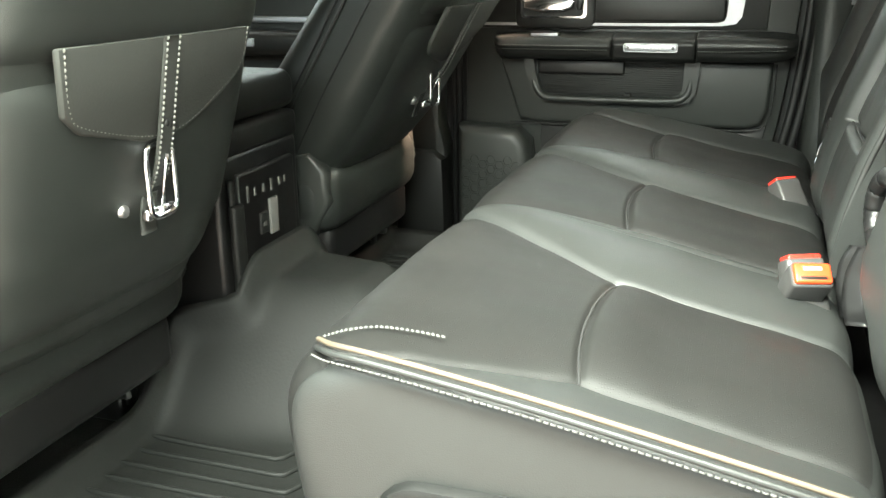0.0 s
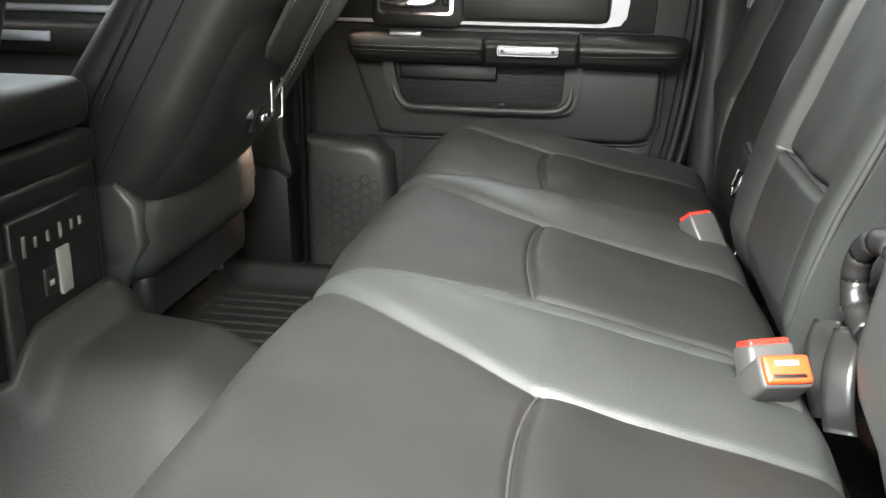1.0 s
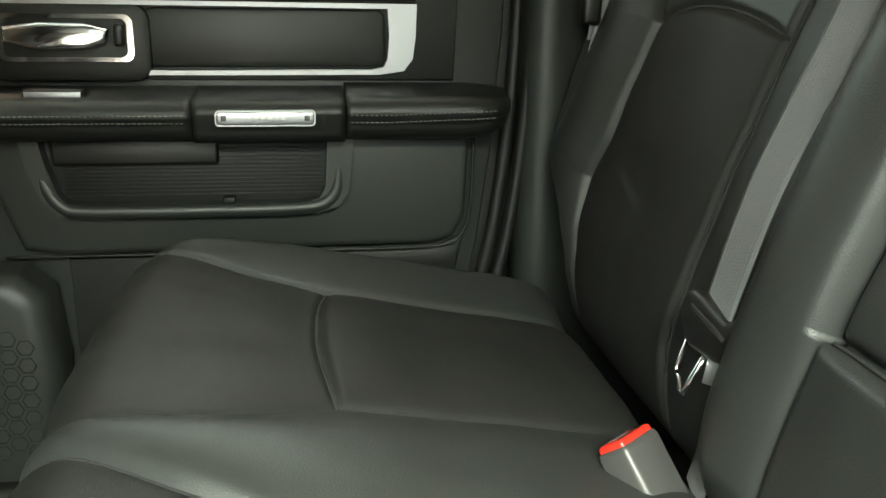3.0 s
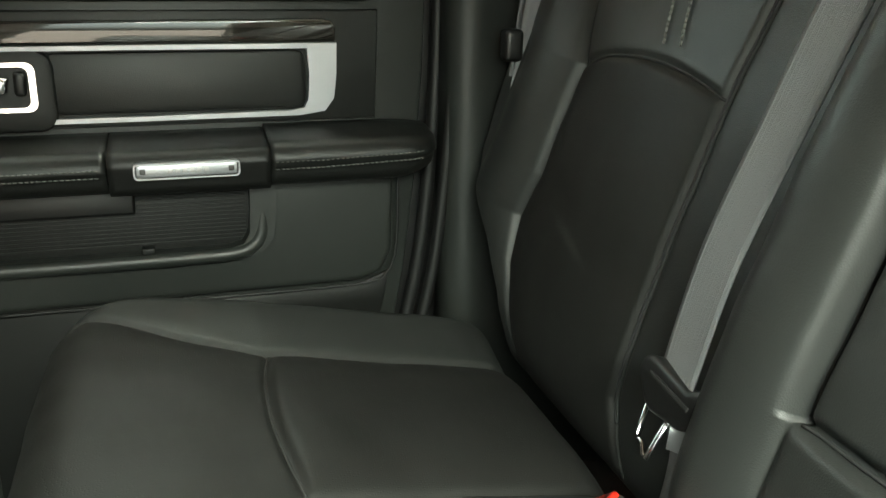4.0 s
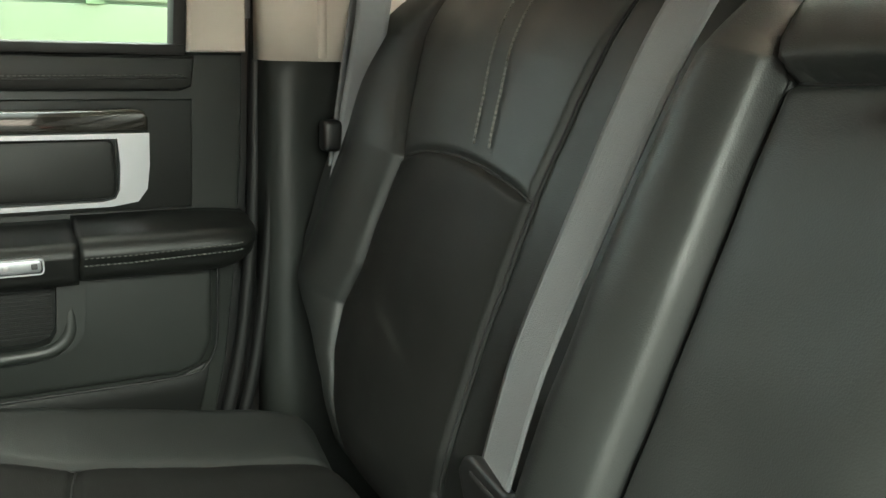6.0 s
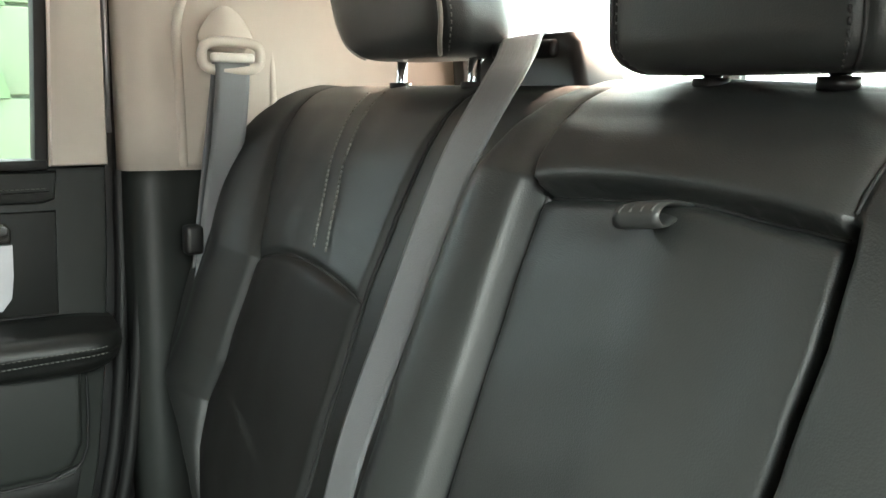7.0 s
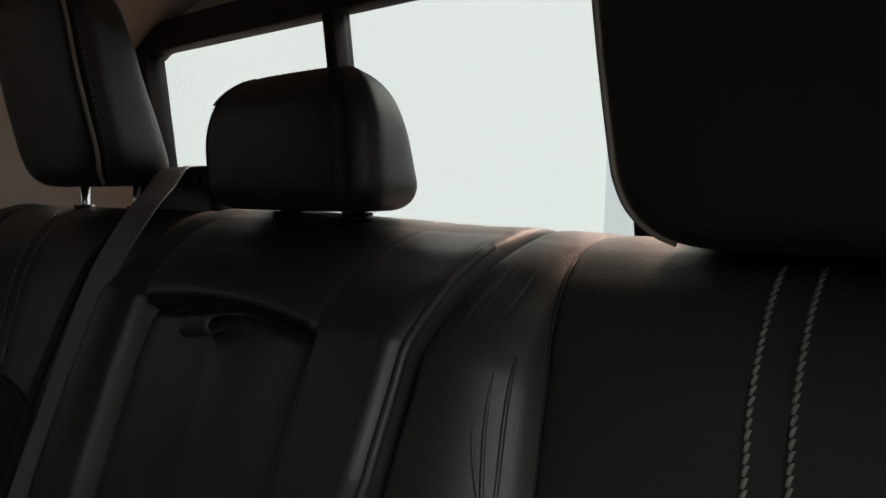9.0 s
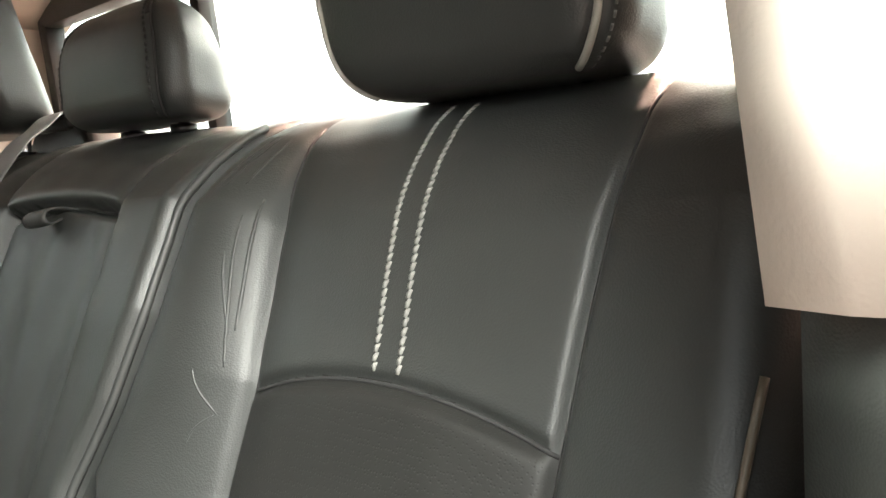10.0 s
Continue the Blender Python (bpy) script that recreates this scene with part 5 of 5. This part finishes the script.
# lower strap behind the tongue
lp2 = spline([(0.394, 0.238, 0.530), (0.392, 0.232, 0.46), (0.376, 0.225, 0.40)], 12)
ribbon("lower_webbing", lp2, [(-0.01, -0.046, 0)] * 12, [(-1, 0.1, 0.2)] * 12, WEB, belt, "", 0.0022, 5)
tilt = Matrix.Translation((0.384, 0.236, 0.528)) @ Euler((radians(-14), radians(18), radians(4))).to_matrix().to_4x4()
bm = bmesh.new()
ol = [(0.041, 0.012), (0.036, 0.024), (0.026, 0.026), (-0.020, 0.006), (-0.033, 0.010), (-0.042, 0.004), (-0.042, -0.008), (-0.030, -0.021), (-0.016, -0.024), (0.018, -0.017), (0.026, -0.012)]
f = bm.faces.new([bm.verts.new((-0.008, y, z)) for y, z in ol])
gg = bmesh.ops.extrude_face_region(bm, geom=[f])
bmesh.ops.translate(bm, vec=(0.016, 0, 0), verts=[q for q in gg["geom"] if isinstance(q, bmesh.types.BMVert)])
bmesh.ops.bevel(bm, geom=bm.edges[:], offset=0.0045, segments=3, profile=0.5, affect="EDGES")
bm.transform(tilt)
part("tongue_grip", bm, PLASTIC_BLK, belt, "black plastic tongue grip", True, 60)
rbox("tongue_slot", (-0.0095, -0.026, 0.001), (-0.0075, 0.026, 0.005), 0.0008, SEAL, belt, turn=tilt @ Matrix.Rotation(radians(22), 4, "X"))
loop_pts = [tilt @ Vector((-0.002, y, z)) for y, z in ((0.026, -0.012), (0.031, -0.036), (0.029, -0.041), (0.024, -0.042), (0.020, -0.050), (0.016, -0.052), (0.0, -0.020))]
tube("tongue_blade", loop_pts, 0.0023, CHROME, belt, "steel tongue blade")
rbox("tongue_label", (-0.001, -0.034, -0.040), (0.0005, -0.002, -0.018), 0.0004, SATIN, belt, "crumpled clear film", turn=tilt)

# shoulder retractor housing behind the bench
ret = thing("belt_retractor", (0.66, 0.32, 0.88), "black plastic shoulder belt housing behind the bench", "belt housing")
prism("housing", [(0.222, 0.86), (0.430, 0.86), (0.425, 0.930), (0.378, 0.974), (0.345, 0.979), (0.262, 0.979), (0.248, 0.970), (0.234, 0.930)], "x", 0.640, 0.70, 0.010, PLASTIC_BLK, ret, "", 3)
rbox("slot_lip", (0.632, 0.268, 0.955), (0.66, 0.366, 0.972), 0.006, PLASTIC_BLK, ret)

# outer belt on the pillar: guide, loop, webbing down behind the bench
obelt = thing("outer_seat_belt", (0.48, 0.74, 0.80), "grey woven outer seat belt hanging from its beige pillar guide", "seat belt")
G = Vector((0.495, 0.760, 0.962))
bm = bmesh.new()
bmesh.ops.create_uvsphere(bm, u_segments=24, v_segments=14, radius=1)
for v in bm.verts:
    x, y, z = v.co
    v.co = G + Vector((x * 0.036 * (1.0 if z < 0 else 1 - 0.35 * z), y * 0.020, 0.028 + z * (0.040 if z > 0 else 0.022)))
part("guide_cap", bm, BEIGE, obelt, "beige plastic guide cap")
ring = [G + Vector((0.038 * math.copysign(abs(math.cos(a)) ** 0.6, math.cos(a)), -0.022, 0.004 + 0.018 * math.copysign(abs(math.sin(a)) ** 0.6, math.sin(a)))) for a in np.linspace(0, 2 * math.pi, 32, endpoint=False)]
tube("guide_ring", ring, 0.0065, BEIGE, obelt, "beige belt guide ring", 10, True)
rbox("guide_bar", G + Vector((-0.028, -0.032, -0.004)), G + Vector((0.028, -0.020, 0.008)), 0.004, WHITE_PLASTIC, obelt)
op = spline([G + Vector((0, -0.026, 0.002)), G + Vector((-0.001, -0.026, -0.03)), (0.488, 0.735, 0.87), (0.474, 0.737, 0.78), (0.462, 0.738, 0.70), (0.43, 0.735, 0.55)], 40)
ribbon("webbing", op, [(0.046, 0.004, 0.004)] * 40, [(0.1, -1, 0.05)] * 40, WEB, obelt, "", 0.0022, 7)
op2 = spline([G + Vector((-0.014, -0.012, 0.0)), (0.470, 0.752, 0.87), (0.452, 0.748, 0.75), (0.444, 0.742, 0.70)], 20)
ribbon("rear_webbing", op2, [(0.020, 0.018, 0)] * 20, [(0.5, -0.8, 0)] * 20, WEB, obelt, "", 0.0022, 5)
rbox("tongue", (0.424, 0.722, 0.718), (0.448, 0.744, 0.756), 0.006, PLASTIC_BLK, obelt, "black belt tongue")
# shallow raised surround of the guide on the pillar
sur = [G + Vector((0.002 + 0.062 * math.copysign(abs(math.cos(a)) ** 0.8, math.cos(a)), 0.008, 0.03 + 0.075 * math.sin(a))) for a in np.linspace(0, math.pi, 26)]
sur = [(G.x - 0.056, G.y + 0.012, 0.826)] + [(v.x, v.y, v.z) for v in reversed(sur)] + [(G.x + 0.064, G.y + 0.004, 0.90)]
tagged(tube("pillar_relief", spline(sur, 60), 0.006, BEIGE, n=10), "beige moulded relief round the belt guide", "pillar trim", kind="structure")


# red release buckles
def buckle(name, at, spin, tip, button, label, face=True):
    ob = thing(name, at, label, "belt buckle", "belt buckles of the bench")
    M = Matrix.Translation(at) @ Euler((0, radians(tip), radians(spin))).to_matrix().to_4x4()
    rbox("case", (-0.0145, -0.022, -0.075), (0.0145, 0.022, 0.0), 0.005, BUCKLE_GREY, ob, "grey plastic case", turn=M)
    rbox("button", (-0.012, -0.0195, -0.004), (0.012, 0.0195, 0.004), 0.003, button, ob, "red release button", turn=M)
    rbox("slot", (0.005, -0.014, 0.0036), (0.0085, 0.014, 0.0046), 0.0004, PLASTIC_BLK, ob, turn=M)
    rbox("print_bar", (-0.007, -0.010, 0.0037), (-0.002, 0.010, 0.0044), 0.0003, WHITE_THREAD, ob, turn=M)
    return ob


buckle("belt_buckle", (0.325, -0.231, 0.464), -68, -28, RED, "dark belt buckle with red button lying on the bench")
buckle("belt_buckle", (0.335, -0.281, 0.464), -76, 44, RED_LIT, "dark belt buckle with red button, overexposed to orange-red, lying on the bench")
buckle("belt_buckle", (0.318, 0.222, 0.450), -52, -38, RED, "dark belt buckle with red button beside the centre seat")

# recliner and black tether between near backrest and centre section
lat = thing("backrest_latch", (0.40, -0.16, 0.50), "black plastic backrest latch and strap in the split of the bench", "latch")
ringp = [(0.404 - 0.008 * math.cos(a), -0.258 + 0.046 * math.cos(a), 0.527 + 0.040 * math.sin(a)) for a in np.linspace(-0.65 * math.pi, 0.62 * math.pi, 26)]
tube("loop", ringp, 0.0085, PLASTIC_BLK, lat, "", 12)
for k in range(0, 25, 4):
    seg = ringp[k:k + 5]
    tube("segment", seg, 0.0115, LATCH_BLACK, lat, "glossy black segment", 12)
for top, mid, foot in (((0.392, -0.178, 0.470), (0.380, -0.205, 0.455), (0.384, -0.245, 0.405)), ((0.394, -0.232, 0.484), (0.382, -0.258, 0.462), (0.386, -0.276, 0.408))):
    sp2 = spline([top, mid, ((mid[0] + foot[0]) / 2 - 0.004, (mid[1] + foot[1]) / 2 - 0.006, (mid[2] + foot[2]) / 2), foot], 18)
    ribbon("strap", sp2, [(0.022, -0.016, 0.006)] * 18, [(-0.6, -0.7, 0.4)] * 18, LATCH_BLACK, lat, "curved black strap", 0.003, 5)
for y, z in ((-0.212, 0.492), (-0.224, 0.478)):
    rbox("pin", (0.390, y - 0.008, z - 0.002), (0.396, y + 0.008, z + 0.002), 0.0012, STEEL, lat, "bright steel pin")

# ---- outside ----
tagged(raw("ground", [(-60, -60, -0.72), (60, -60, -0.72), (60, 60, -0.72), (-60, 60, -0.72)], [(0, 1, 2, 3)], CONCRETE), "light concrete yard outside the truck", "ground", kind="structure")
# truck bed behind the rear window
bed = thing("truck_bed", (1.9, 0, 0.1), "grey painted pickup bed with closed tailgate", "truck bed")
for s in (-1, 1):
    rbox("bed_side", (0.95, s * 0.86 - 0.05, 0.0), (2.85, s * 0.86 + 0.05, 0.80), 0.02, PAINT, bed)
    rbox("bed_rail", (0.95, s * 0.86 - 0.06, 0.80), (2.85, s * 0.86 + 0.06, 0.818), 0.01, PAINT, bed)
rbox("tailgate", (2.80, -0.80, 0.05), (2.87, 0.80, 0.78), 0.02, PAINT, bed)
rbox("bed_floor", (0.92, -0.86, 0.05), (2.85, 0.86, 0.12), 0.01, PAINT, bed)
rbox("bed_front", (0.90, -0.86, 0.05), (0.94, 0.86, 0.72), 0.01, PAINT, bed)
# overexposed distance behind the truck: plain front and one grey column, glowing for daylight
tagged(rbox("backdrop", (14.0, -16, -0.72), (14.4, 26, 6.5), 0.02, GLOW_WHITE), "white hall front, self-lit in place of bright hazy daylight", "building", kind="structure")
tagged(rbox("backdrop_column", (13.8, 9.22, -0.72), (13.98, 9.88, 6.5), 0.02, GLOW_GREY), "self-lit pale grey column on the white hall front", "column", kind="structure")
tagged(rbox("backdrop_base", (13.9, -16, -0.72), (13.995, 26, 0.10), 0.02, GLOW_BASE), "self-lit grey base of the white hall front", "building base", kind="structure")
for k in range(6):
    tagged(rbox("backdrop_joint", (13.96, -16, 0.55 + 0.75 * k), (13.999, 8.99, 0.575 + 0.75 * k), 0.004, GLOW_GREY), "self-lit pale joint in the white hall front", "wall joint", kind="structure")
tagged(rbox("backdrop_box", (13.7, 6.2, -0.72), (13.95, 7.9, 0.73), 0.02, GLOW_GREY), "self-lit pale grey box against the white hall front", "cabinet", kind="structure")
# green sided shed beside the closed door
shed = thing("green_shed", (0, 5.5, -0.7), "pale green sided shed wall beyond the door window", "building")
rbox("wall", (-3, 5.2, -0.72), (2.6, 5.5, 1.9), 0.02, GREEN_WALL, shed)
for k in range(5):
    rbox("siding_board", (-3, 5.16, -0.6 + 0.5 * k), (2.6, 5.2, -0.12 + 0.5 * k), 0.008, GREEN_WALL, shed)
for k in range(3):
    for x in np.arange(0.7, 2.5, 0.9):
        prism("clip", [(x - 0.05, 0.38 + 0.5 * k), (x + 0.05, 0.38 + 0.5 * k), (x + 0.015, 0.52 + 0.5 * k), (x - 0.015, 0.52 + 0.5 * k)], "y", 5.13, 5.17, 0.0, GREEN_DARK, shed)
